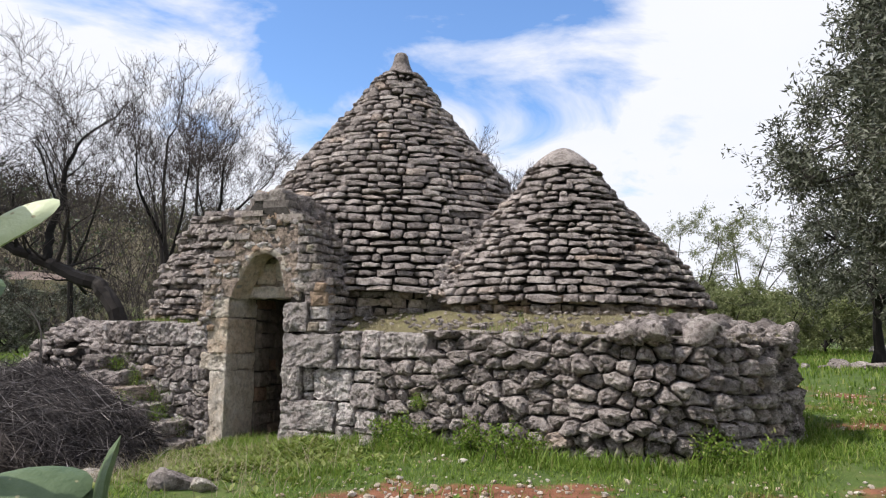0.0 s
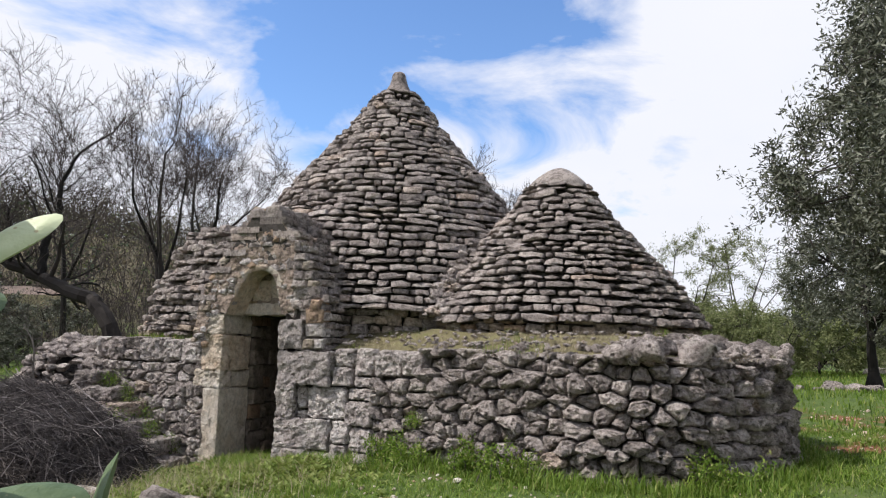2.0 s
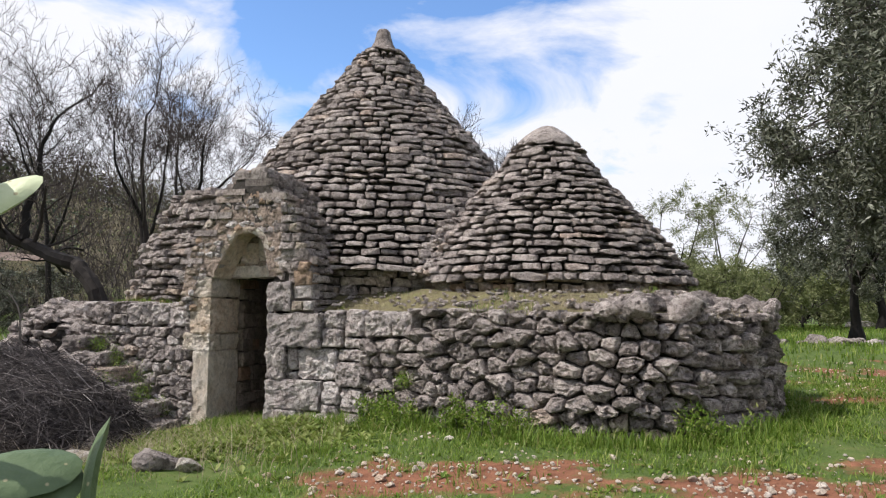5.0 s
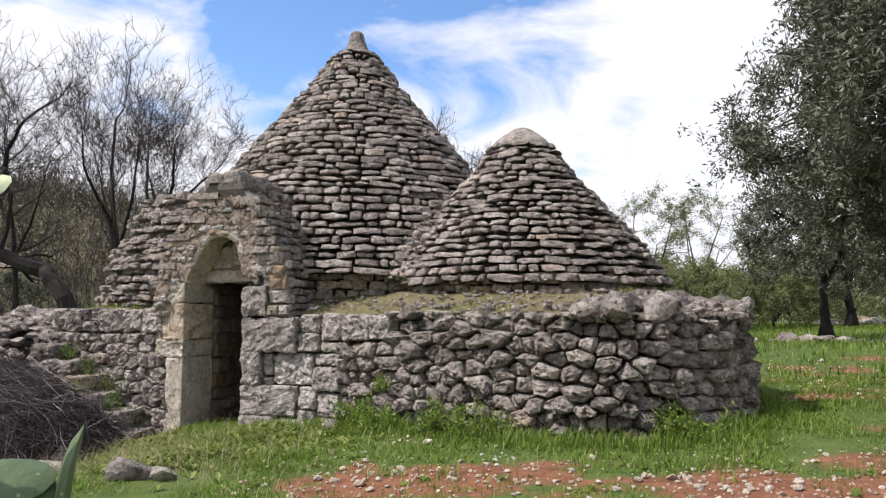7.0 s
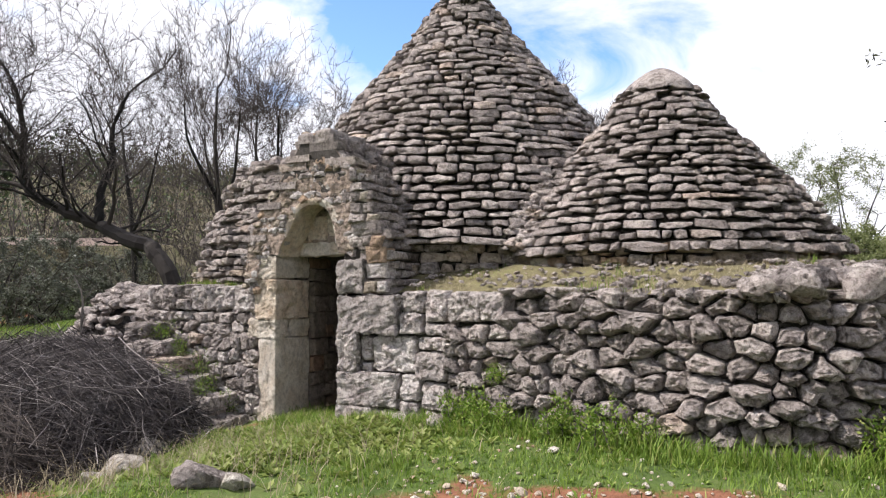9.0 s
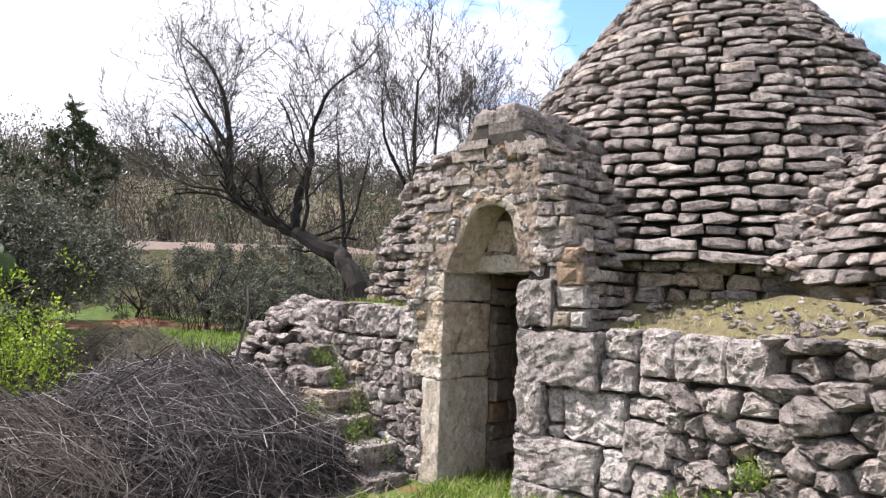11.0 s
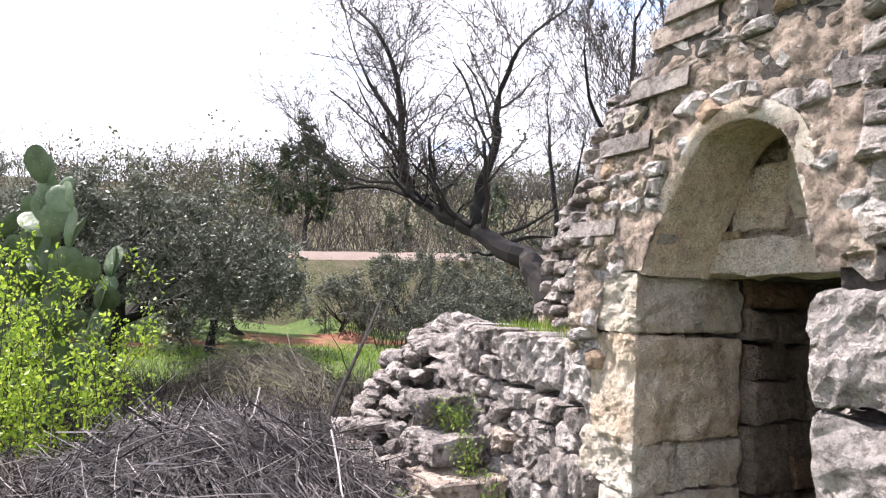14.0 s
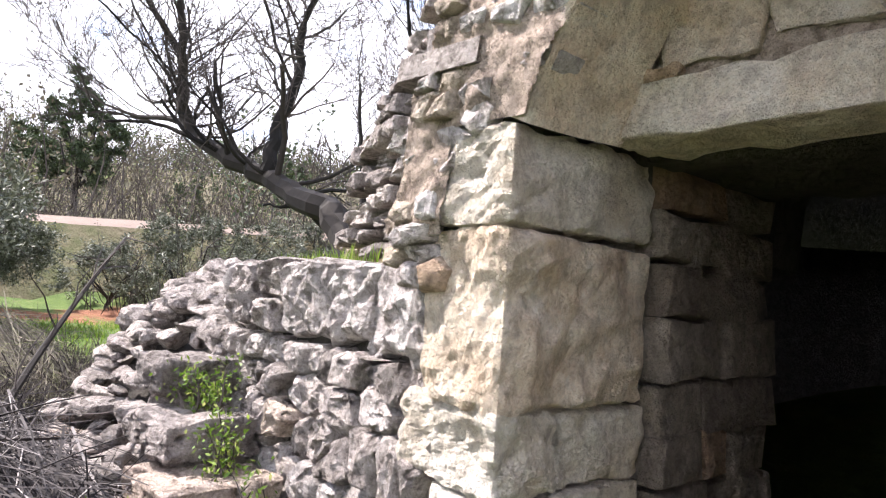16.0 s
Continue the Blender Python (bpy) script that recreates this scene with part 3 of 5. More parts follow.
# flat slabs at the ragged corner beside the arch
pile = Pile("slab", porch, M_ROOF)
z = 1.52
while z < 2.95:
    h = rng.uniform(.09, .15) if z > 1.95 else rng.uniform(.13, .2)
    for cell in row_blocks([(z + .005, z + h, .22)], -4.88 if z > 1.88 else -4.65, corner_x(z + h / 2) + .01, int(z * 757), .012):
        if inside(PEAK, middle(cell)) or (cell[0][1] < 2.4):
            pile.add(*stone(cell, front_place, -.2, rng.uniform(-.02, .05), .006, .022, .01, 4, .009, rings=3, rough=.004, hack=.02), mat=M_WARM if rng.random() < .2 else M_BLOCK if z < 2 else None)
    z += h

# mortar washed over the front, a little behind the stones' faces
V, F = [], []
GX, GZ = 220, 190
for j in range(GZ + 1):
    for i in range(GX + 1):
        x, z = -6.45 + 2.05 * i / GX, 1.5 + 1.85 * j / GZ
        V.append((x, FRONT + .018 + 0.05 * max(0, z - 1.6) + .022 * noise.noise((x * 6, z * 6, 2)) + .015 * noise.noise((x * 19, z * 19, 2)), z))
hole = ARCH
for j in range(GZ):
    for i in range(GX):
        m = (-6.45 + 2.05 * (i + .5) / GX, 1.5 + 1.85 * (j + .5) / GZ)
        if inside([((x + 5.42) * .97 - 5.42, (z - 2.2) * .97 + 2.2) for x, z in PEAK], m) and m[0] < -4.82 and not inside(hole, m) and m[1] > 1.66 and not (-6.1 < m[0] < -4.75 and m[1] < 1.95):
            a = j * (GX + 1) + i
            F.append((a, a + 1, a + GX + 2, a + GX + 1))
part("mortar", V, F, M_MORTAR, porch, smooth=True)

# the sides and the capping slabs of the porch
pile = Pile("stone", porch, M_ROOF)


def slope_slabs(line, y0, y1, seed):
    """Slabs laid along a roof edge of the porch, running back."""
    r = random.Random(seed)
    for (x0, z0), (x1, z1) in zip(line, line[1:]):
        n = max(1, round(abs(z1 - z0) / 0.10))
        for k in range(n):
            x, zz = x0 + (x1 - x0) * (k + .5) / n, z0 + (z1 - z0) * (k + .5) / n
            y = y0 + r.uniform(-.03, .05)
            while y < y1:
                w = r.uniform(.18, .42)
                s = 1 if x > -5.3 else -1
                jx = r.uniform(-.03, .05) * s
                yy = y

                def place(u, v, d, x=x, s=s, jx=jx):
                    return Vector((x + s * d + jx, u + .05 * max(0, zz - 1.6), v))
                poly = [(yy + .006, zz - .046), (yy + w - .006, zz - .046 + r.uniform(-.012, .008)), (yy + w - .014, zz + .036 + r.uniform(-.01, .012)), (yy + .01, zz + .038 + r.uniform(-.01, .01))]
                if s < 0:
                    poly.reverse()
                yield stone(poly, place, -.32, r.uniform(.0, .09), .006, .026, .012, 3, .010, rings=2, rough=.005, hack=.022)
                y += w


for line in ([(-5.22, 3.28), (-4.90, 2.92), (-4.68, 2.63), (-4.48, 2.2), (-4.41, 1.87), (-4.38, 1.5)], [(-5.56, 3.26), (-5.90, 2.80), (-6.12, 2.46), (-6.32, 2.1)]):
    for v, f in slope_slabs(line, FRONT + .0, 9.6, int(line[0][0] * 100)):
        pile.add(v, f)
y = FRONT + .06
while y < 9.5:                     # ridge slabs
    w = rng.uniform(.22, .42)
    for x0, x1 in ((-5.60, -5.37), (-5.37, -5.13)):
        poly = [(x0 + .01, y), (x1 - .01, y + rng.uniform(-.02, .02)), (x1 - .01, y + w - .01), (x0, y + w - .01)]
        pile.add(*stone(poly, lambda u, v, d: Vector((u, v, 3.29 + d)), -.1, rng.uniform(-.01, .05), .008, .028, .012, 3, .014, rings=2, hack=.02))
    y += w
pile.done("masonry")


def quoin(plan, z0, z1, name, parent, mat=None, bev=0.018, rough=0.026, cuts=9, label=""):
    """A dressed block from its plan and heights, with rounded edges and a worn face."""
    bm = bmesh.new()
    lo = [bm.verts.new((x, y, z0)) for x, y in plan]
    hi = [bm.verts.new((x, y, z1)) for x, y in plan]
    n = len(plan)
    bm.faces.new(lo[::-1]), bm.faces.new(hi)
    for i in range(n):
        bm.faces.new((lo[i], lo[(i + 1) % n], hi[(i + 1) % n], hi[i]))
    bmesh.ops.bevel(bm, geom=bm.edges[:], offset=bev, segments=2, affect="EDGES", profile=0.6)
    bmesh.ops.subdivide_edges(bm, edges=[e for e in bm.edges if e.calc_length() > .06], cuts=cuts, use_grid_fill=True)
    bmesh.ops.recalc_face_normals(bm, faces=bm.faces[:])
    bm.normal_update()
    for v in bm.verts:
        p = v.co
        v.co = p + v.normal * (rough * noise.noise(p * 7) + rough * .55 * noise.noise(p * 19) + rough * .3 * noise.noise(p * 45) - .002)
    me = bpy.data.meshes.new(name)
    bm.to_mesh(me)
    bm.free()
    me.materials.append(mat or M_JAMB)
    ob = new(name, me)
    under(ob, parent)
    return tagged(ob, label)


# left jamb: base, two small stones, a large block, the springer, flush with the wall beside them
quoin([(-6.16, 8.03), (-5.857, 7.955), (-5.87, 8.62), (-6.1, 8.62)], -.2, .99, "jamb_stone", porch, None, .026, .02, 16)
quoin([(-6.34, 8.055), (-5.857, 7.955), (-5.88, 8.23), (-6.30, 8.35)], .995, 1.21, "jamb_stone", porch, None, .022, .026, 13)
quoin([(-5.882, 8.24), (-5.872, 8.62), (-6.1, 8.62), (-6.1, 8.26)], 1.0, 1.205, "jamb_stone", porch, None, .022, .026, 13)
quoin([(-6.20, 7.985), (-5.857, 7.957), (-5.87, 8.62), (-6.12, 8.62)], 1.215, 1.675, "jamb_stone", porch, None, .022, .026, 13)
quoin([(-6.27, 7.975), (-5.855, 7.955), (-5.87, 8.61), (-6.08, 8.61)], 1.68, 1.945, "jamb_stone", porch, None, .022, .026, 13)
# right jamb
for z0, z1, w in ((-.2, .335, .46), (.34, .69, .76), (.695, 1.085, .27), (1.09, 1.50, .73), (1.505, 1.88, .34)):
    quoin([(-5.0, 7.90), (-5.0 + w, 7.885 - .03 * w), (-5.0 + w, 8.15), (-4.92, 8.42), (-4.985, 8.40)], z0, z1, "jamb_stone", porch, M_BLOCK, .024, .034, 11)
# the arch ring: curved stones from the face back to the lintel
knots = spline([Vector(p) for p in ARCH[1:-1]], 4)
for a, b in ((0, 12), (12, 20), (20, 26), (26, 32)):
    seg = knots[a:min(b, len(knots) - 1) + 1]
    V, F = [], []
    for i, p in enumerate(seg):
        t = (knots[min(a + i + 1, len(knots) - 1)] - knots[max(a + i - 1, 0)]).normalized()
        out = Vector((-t.y, t.x))
        for k in range(9):
            f = k / 8
            q = p + out * (0.012 * noise.noise((p.x * 8, p.y * 8, f * 3)) - .004) - Vector((p.x + 5.42, 0)) * .10 * f * f
            V.append((q.x, FRONT + .05 + .34 * f, q.y))
        q = p + out * .07
        V.append((q.x, FRONT + .055, q.y))
        V.append((q.x, FRONT + .42, q.y))
    for i in range(len(seg) - 1):
        for k in range(8):
            F.append((i * 11 + k, (i + 1) * 11 + k, (i + 1) * 11 + k + 1, i * 11 + k + 1))
        F.append((i * 11, i * 11 + 9, (i + 1) * 11 + 9, (i + 1) * 11))
    part("arch_stone", V, F, M_JAMB, porch, smooth=True)
# lintel, and the stones and mortar that close the arch above it
quoin([(-5.835, 8.295), (-4.93, 8.295), (-4.93, 8.58), (-5.835, 8.58)], 1.945, 2.105, "lintel", porch, M_PLASTER, label="pale dressed lintel stone")
quoin([(-5.70, 8.325), (-5.42, 8.32), (-5.42, 8.49), (-5.70, 8.49)], 2.125, 2.40, "tympanum_stone", porch, M_PLASTER)
quoin([(-5.405, 8.325), (-5.03, 8.325), (-5.03, 8.49), (-5.405, 8.49)], 2.155, 2.44, "tympanum_stone", porch, M_PLASTER)
quoin([(-5.80, 8.295), (-5.62, 8.29), (-5.62, 8.44), (-5.80, 8.44)], 2.085, 2.13, "tympanum_stone", porch, M_WARM)
part("tympanum_mortar", [(-5.85, 8.345, 2.05), (-4.95, 8.345, 2.05), (-4.95, 8.37, 2.6), (-5.85, 8.37, 2.6)], [(0, 1, 2, 3)], M_MORTAR, porch)
# brown stained stone, painted darker still for the shade inside the passage
M_PASSAGE = stone_material("shaded_stained_stone", (.19, .15, .125), (.25, .205, .17), (.31, .26, .22), (.30, .20, .14), 0.85, 0.5)
# the passage behind the door: rubble cheeks, ceiling, and the dark room's shell
for x, s in ((-5.83, 1), (-4.97, -1)):
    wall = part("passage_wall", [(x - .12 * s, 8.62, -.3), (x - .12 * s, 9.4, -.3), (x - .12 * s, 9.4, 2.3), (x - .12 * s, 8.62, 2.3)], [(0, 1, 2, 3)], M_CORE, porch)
    z = -.1
    while z < 1.93:
        h = min(rng.uniform(.14, .26), 1.945 - z)
        for cell in row_blocks([(z, z + h, .3)], 8.63, 9.4, int(z * 313) + s, .015):
            c2 = cell[::-1] if s < 0 else [(18.03 - u, v) for u, v in cell][::-1]
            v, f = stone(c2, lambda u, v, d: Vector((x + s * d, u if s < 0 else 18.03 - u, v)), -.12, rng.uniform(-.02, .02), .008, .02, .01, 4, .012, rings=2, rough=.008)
            part("stone", v, f, M_PASSAGE, wall)
        z += h
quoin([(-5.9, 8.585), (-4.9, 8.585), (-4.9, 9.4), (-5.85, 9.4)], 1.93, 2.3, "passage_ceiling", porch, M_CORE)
# the capped inside of the room; like the ceiling, its colour has shade painted in
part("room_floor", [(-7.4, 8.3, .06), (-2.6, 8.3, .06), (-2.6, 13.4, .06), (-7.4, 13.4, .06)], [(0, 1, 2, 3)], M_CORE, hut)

# ---- the wall, stair and heaps beside the porch ----
side = thing("garden_wall", (-7.2, 8.2, 0), "grey limestone retaining wall of squared rubble beside the porch", "stone wall", kind="structure")
LEFT = Track([(-8.75, 8.75), (-8.25, 8.40), (-7.6, 8.25), (-6.8, 8.15), (-6.3, 8.055), (-6.12, 8.015)], 0.03, 1.6)
core_wall(LEFT, 0, LEFT.length - .1, 0, lambda u: 1.55 - max(0, .5 - u) * .5, .1, "core", side, .6)
pile = Pile("stone", side, M_BLOCK)
for cell in rubble_cells(0, LEFT.length - .02, -.15, 1.28, .165, 1.4, 71, .26):
    pile.add(*stone(cell, LEFT.place, -.2, rng.uniform(-.035, .035), .010, .03, .014, 3, .011, rings=3, rough=.005, hack=.026, soften=.14), mat=M_RUBBLE if rng.random() < .6 else None)
for cell in row_blocks([(1.28, 1.60, .28)], 0.15, LEFT.length - .02, 77, .03):
    pile.add(*stone(cell, LEFT.place, -.4, rng.uniform(-.03, .05), .012, .035, .014, 8, .010, rings=6, rough=.003, hack=.034, soften=.10), mat=M_RUBBLE if rng.random() < .35 else None)
pile.done("masonry")

SHOULDER = Track([(-8.6, 10.6), (-8.55, 9.9), (-8.3, 9.3), (-7.75, 8.82), (-7.05, 8.52), (-6.35, 8.36), (-6.0, 8.3)], 0.0, 1.6)


def shoulder_place(u, v, d):
    """A steep foot, a slope, and an upper tier that stands back."""
    p, n = SHOULDER.at(u)
    k = float(np.interp(v, (1.5, 2.28, 2.70, 3.2), (0, .12, .46, .62)))
    q = p + n * (d - k * (1 - .55 * u / SHOULDER.length))
    return Vector((q.x, q.y, v))


shoulder = part("shoulder", [], [], M_CORE, hut, "stepped shoulder of stacked slabs round the hut's foot")
TIER = 1.6                         # where along its run the upper tier begins
for u0, u1, levels in ((0, SHOULDER.length, (1.2, 1.6, 2.0, 2.24)), (TIER + .12, SHOULDER.length, (2.2, 2.5, 2.66, 2.8, 3.0, 3.12))):
    V, F = [], []
    n = len(levels) + 1
    for i in range(41):
        u = u0 + (u1 - u0) * i / 40
        for v in levels:
            V.append(shoulder_place(u, v, -.16))
        V.append(shoulder_place(u, levels[-1] + .02, -1.3))
    for i in range(40):
        for k in range(n - 1):
            F.append((i * n + k, i * n + n + k, i * n + n + 1 + k, i * n + 1 + k))
    F += [tuple(range(n))]
    part("core", V, F, M_CORE, shoulder)
pile = Pile("slab", shoulder, M_ROOF)
z = 1.5
while z < 3.2:
    h = rng.uniform(.06, .115)
    cut = float(np.interp(z, (1.5, 2.25, 2.65, 3.2), (.2, .42, TIER, TIER + .4))) + rng.uniform(-.12, .12)
    out = rng.uniform(-.03, .06)
    for cell in row_blocks([(z + .008, z + h, .26)], cut, SHOULDER.length, int(z * 977), .014):
        warm = M_WARM if z < 1.75 and rng.random() < .4 else M_RUBBLE if rng.random() < .3 else None
        pile.add(*stone(cell, shoulder_place, -.42, out + rng.uniform(-.07, .10), .009, .026, .012, 4, .014, rings=2, rough=.005, hack=.026, soften=.15), mat=warm)
    z += h
for z, u0, u1 in ((2.27, .4, TIER - .1), (3.22, TIER + .2, SHOULDER.length - .6)):      # slabs lying on the tiers
    u = u0
    while u < u1:
        w = rng.uniform(.18, .4)
        for back in (.12, .48):
            poly = [(u + .01, -back - .36), (u + w - .02, -back - .36), (u + w - .01, -back + rng.uniform(-.03, .06)), (u + .015, -back + rng.uniform(-.03, .06))]
            pile.add(*stone(poly, lambda uu, vv, d: shoulder_place(uu, z, vv) + Vector((0, 0, d)), -.06, rng.uniform(.0, .06), .006, .024, .01, 3, .012, rough=.01))
        u += w
pile.done("masonry")


def rock_geo(at, size, seed, flat=0.7, detail=2):
    """An angular boulder: an icosphere cut by random planes and roughened."""
    r = random.Random(seed)
    bm = bmesh.new()
    bmesh.ops.create_icosphere(bm, subdivisions=detail, radius=1)
    cuts = [(Vector((r.gauss(0, 1), r.gauss(0, 1), r.gauss(0, 1))).normalized(), r.uniform(.42, .8)) for _ in range(10)]
    turn = Euler((r.uniform(-.3, .3), r.uniform(-.3, .3), r.uniform(0, 6.3))).to_matrix()
    sx, sy = r.uniform(.8, 1.3), r.uniform(.7, 1.1)
    for v in bm.verts:
        p = v.co.copy()
        for n, d in cuts:
            k = p.dot(n)
            if k > d:
                p -= n * (k - d)
        p *= 1 + .12 * noise.noise(p * 3 + Vector((seed, 0, 0)))
        v.co = turn @ Vector((p.x * size * sx, p.y * size * sy, p.z * size * flat)) + Vector(at)
    V = [v.co.copy() for v in bm.verts]
    F = [[v.index for v in f.verts] for f in bm.faces]
    bm.free()
    return V, F


def rock_thing(x, y, size, seed, label, flat=.7, mat=None, z=None):
    z = ground_z(x, y) + size * flat * .35 if z is None else z
    V, F = rock_geo((x, y, z), size, seed, flat, 3)
    ob = part("rock", V, F, mat or M_RUBBLE, None)
    return tagged(ob, label, "rock")


# stone stair up along the wall
stair = thing("stone_stair", (-7.2, 7.8, 0), "rough limestone steps climbing along the retaining wall", "stairs")
for x0, x1, y0, y1, top in ((-6.62, -6.22, 7.50, 8.02, .12), (-7.0, -6.5, 7.60, 8.1, .33), (-7.32, -6.85, 7.64, 8.15, .54), (-7.62, -7.15, 7.70, 8.2, .74), (-8.0, -7.45, 7.82, 8.26, .93), (-8.3, -7.85, 7.95, 8.35, 1.13)):
    quoin([(x0, y0 + .04), (x1, y0), (x1 - .03, y1), (x0 + .02, y1)], top - .16, top, "step", stair, M_RUBBLE, .022, .035, 7)
    quoin([(x0 + .05, y0 + .1), (x1 - .05, y0 + .07), (x1 - .05, y1), (x0 + .05, y1)], -.35, top - .15, "footing", stair, M_RUBBLE, .03, .06, 6)
r = random.Random(8)
for k in range(80):                # rough stones that fill the stair's flank
    f = r.random()
    x, y = -6.25 - 2.1 * f, 7.56 + .40 * f + r.uniform(-.2, .05)
    part("stone", *rock_geo((x, y, r.uniform(-.08, max(.0, .85 * f - .08))), r.uniform(.05, .12), 900 + k, .65), M_RUBBLE, stair)

def heap_rise(x, y):
    return min(max((x + 10.75) / 1.15, 0), 1) * max(0, 1 - ((y - 9.0) / 1.15) ** 2)


heap = thing("rubble_heap", (-9.3, 8.6, .1), "collapsed heap of grey limestone rubble at the wall's end", "rubble")
pile = Pile("stone", heap, M_RUBBLE)
r = random.Random(5)
V, F = [], []
for i in range(26):
    for j in range(14):
        x, y = -10.9 + 2.9 * i / 25, 7.75 + 2.5 * j / 13
        k = heap_rise(x, y)
        V.append((x, y, ground_z(x, y) - .32 + 1.5 * k + .1 * noise.noise((x * 3, y * 3, 0))))
for i in range(25):
    for j in range(13):
        F.append((i * 14 + j, i * 14 + 14 + j, i * 14 + 15 + j, i * 14 + 1 + j))
part("core", V, F, M_CORE, heap)
for k in range(560):
    x, y = r.uniform(-10.7, -8.1), r.uniform(7.85, 9.9)
    kk = heap_rise(x, y)
    z = ground_z(x, y) - .12 + 1.5 * kk
    pile.add(*rock_geo((x, y, z + .04), r.uniform(.06, .18), k, .55))
pile.done("masonry")

# the choked valley between the two cones
r = random.Random(12)
pile = Pile("stone", hut2, M_RUBBLE)
for k in range(150):
    z = 2.0 + 1.15 * r.random() ** 1.3
    dx, dy = AX2 - AX1, AY2 - AY1
    D = math.hypot(dx, dy)
    ra, rb = radius_at(CONE1, z), radius_at(CONE2, z)
    along = (ra * ra - rb * rb + D * D) / (2 * D)
    hh = ra * ra - along * along
    if hh < 0.02:
        hh = .02
    q = math.sqrt(hh) + r.uniform(-.05, .06)
    x = AX1 + dx / D * (along + r.gauss(0, .13)) + dy / D * q
    y = AY1 + dy / D * (along + r.gauss(0, .13)) - dx / D * q
    pile.add(*rock_geo((x, y, z), r.uniform(.05, .12), 1200 + k, .6))
pile.done("masonry")

# loose stones along the terrace's top, and its earth
top_soil, nt, bs = material("dry_turf", .95)
col = ramp_node(nt, [(.3, (.10, .085, .05)), (.55, (.17, .15, .075)), (.75, (.16, .17, .06))], noise_node(nt, 5, 6, .7))
nt.links.new(mix_node(nt, "OVERLAY", .5, col, noise_node(nt, 50, 3, .7)), bs.inputs["Base Color"])
bump(nt, bs, noise_node(nt, 25, 5, .7), .9, .04)
V, F = [], []
n = 90
for i in range(n + 1):
    u = .35 + (TERRACE.length - .35) * i / n
    for k in range(9):
        p = TERRACE.place(u, RIM, -.08)
        q = p.lerp(Vector((-4.3 + 1.4 * min(1, i / 28), 10.2, RIM)), k / 8)
        V.append((q.x, q.y, RIM - .03 + .06 * noise.noise((q.x * 2.5, q.y * 2.5, 1)) + .25 * min(1, k / 3)))
for i in range(n):
    for k in range(8):
        F.append((i * 9 + k, i * 9 + 9 + k, i * 9 + 10 + k, i * 9 + 1 + k))
part("terrace_top", V, F, top_soil, terrace, "dry turf on the terrace", smooth=True)
V, F = [], []
for i in range(31):
    u = .1 + (LEFT.length - .2) * i / 30
    for k in range(6):
        q = LEFT.place(u, 1.57, -.25 - .12 * k)
        V.append((q.x, q.y, 1.575 + .03 * noise.noise((q.x * 4, q.y * 4, 1))))
for i in range(30):
    for k in range(5):
        F.append((i * 6 + k, i * 6 + 6 + k, i * 6 + 7 + k, i * 6 + 1 + k))
part("turf", V, F, top_soil, side, "strip of turf on the wall's top", smooth=True)
r = random.Random(15)
pile = Pile("loose_stone", terrace, M_RUBBLE, 200)
for k in range(185):
    u = 2.0 + r.random() * (TERRACE.length - 4.5)
    big = u > 4.4
    d = r.uniform(-.02, .75) if big else r.uniform(.15, .8)
    p = TERRACE.place(u, RIM, -d)
    s = r.choice((.05, .07, .10, .13, .16, .19)) * r.uniform(.8, 1.2) if big else r.uniform(.03, .08)
    pile.add(*rock_geo((p.x, p.y, RIM + s * .3 + .1 * min(1, d)), s, k + 300, .75))
for k in range(520):               # small rubble over the ledge's turf
    u = .8 + r.random() * (TERRACE.length * .7)
    d = r.uniform(.1, 1.0)
    p = TERRACE.place(u, RIM, -d)
    if math.hypot(p.x - AX1, p.y - AY1) < 3.07 or math.hypot(p.x - AX2, p.y - AY2) < 1.95:
        continue
    s = r.uniform(.015, .055)
    pile.add(*rock_geo((p.x, p.y, RIM + .02 + .22 * min(1, d / .9)), s, k + 2300, .5, 1))
pile.done("scree")

# ---- plants ----
def plant_material(name, stops, rough=0.6, scale=3.0, through_light=0.25, gloss=0.3):
    m, nt, b = material(name, rough)
    col = ramp_node(nt, stops, piece_random(nt))
    col = mix_node(nt, "OVERLAY", 0.35, col, noise_node(nt, scale, 4, 0.6))
    nt.links.new(col, b.inputs["Base Color"])
    b.inputs["Specular IOR Level"].default_value = gloss
    if through_light:
        t = nt.nodes.new("ShaderNodeBsdfTranslucent")
        nt.links.new(col, t.inputs["Color"])
        s = nt.nodes.new("ShaderNodeMixShader")
        s.inputs[0].default_value = through_light
        nt.links.new(b.outputs[0], s.inputs[1])
        nt.links.new(t.outputs[0], s.inputs[2])
        nt.links.new(s.outputs[0], nt.nodes["Material Output"].inputs["Surface"])
    return m


M_BARK = plant_material("dark_bark", [(0, (.010, .009, .008)), (.6, (.02, .017, .015)), (1, (.038, .032, .028))], .95, 14, 0)
M_TWIG = plant_material("bare_twigs", [(0, (.036, .029, .026)), (.6, (.056, .046, .041)), (1, (.10, .083, .074))], .9, 6, 0)
M_BRUSH = plant_material("dry_brushwood", [(0, (.014, .011, .011)), (.5, (.040, .033, .032)), (.88, (.098, .085, .082)), (1, (.36, .325, .31))], .85, 10, 0)
M_STRAW = plant_material("dead_grass", [(0, (.22, .18, .11)), (1, (.42, .36, .25))], .9, 4, .2)
M_STRAW_GREY = plant_material("grey_dead_weeds", [(0, (.10, .085, .065)), (.7, (.19, .165, .125)), (1, (.20, .21, .09))], .9, 4, .15)
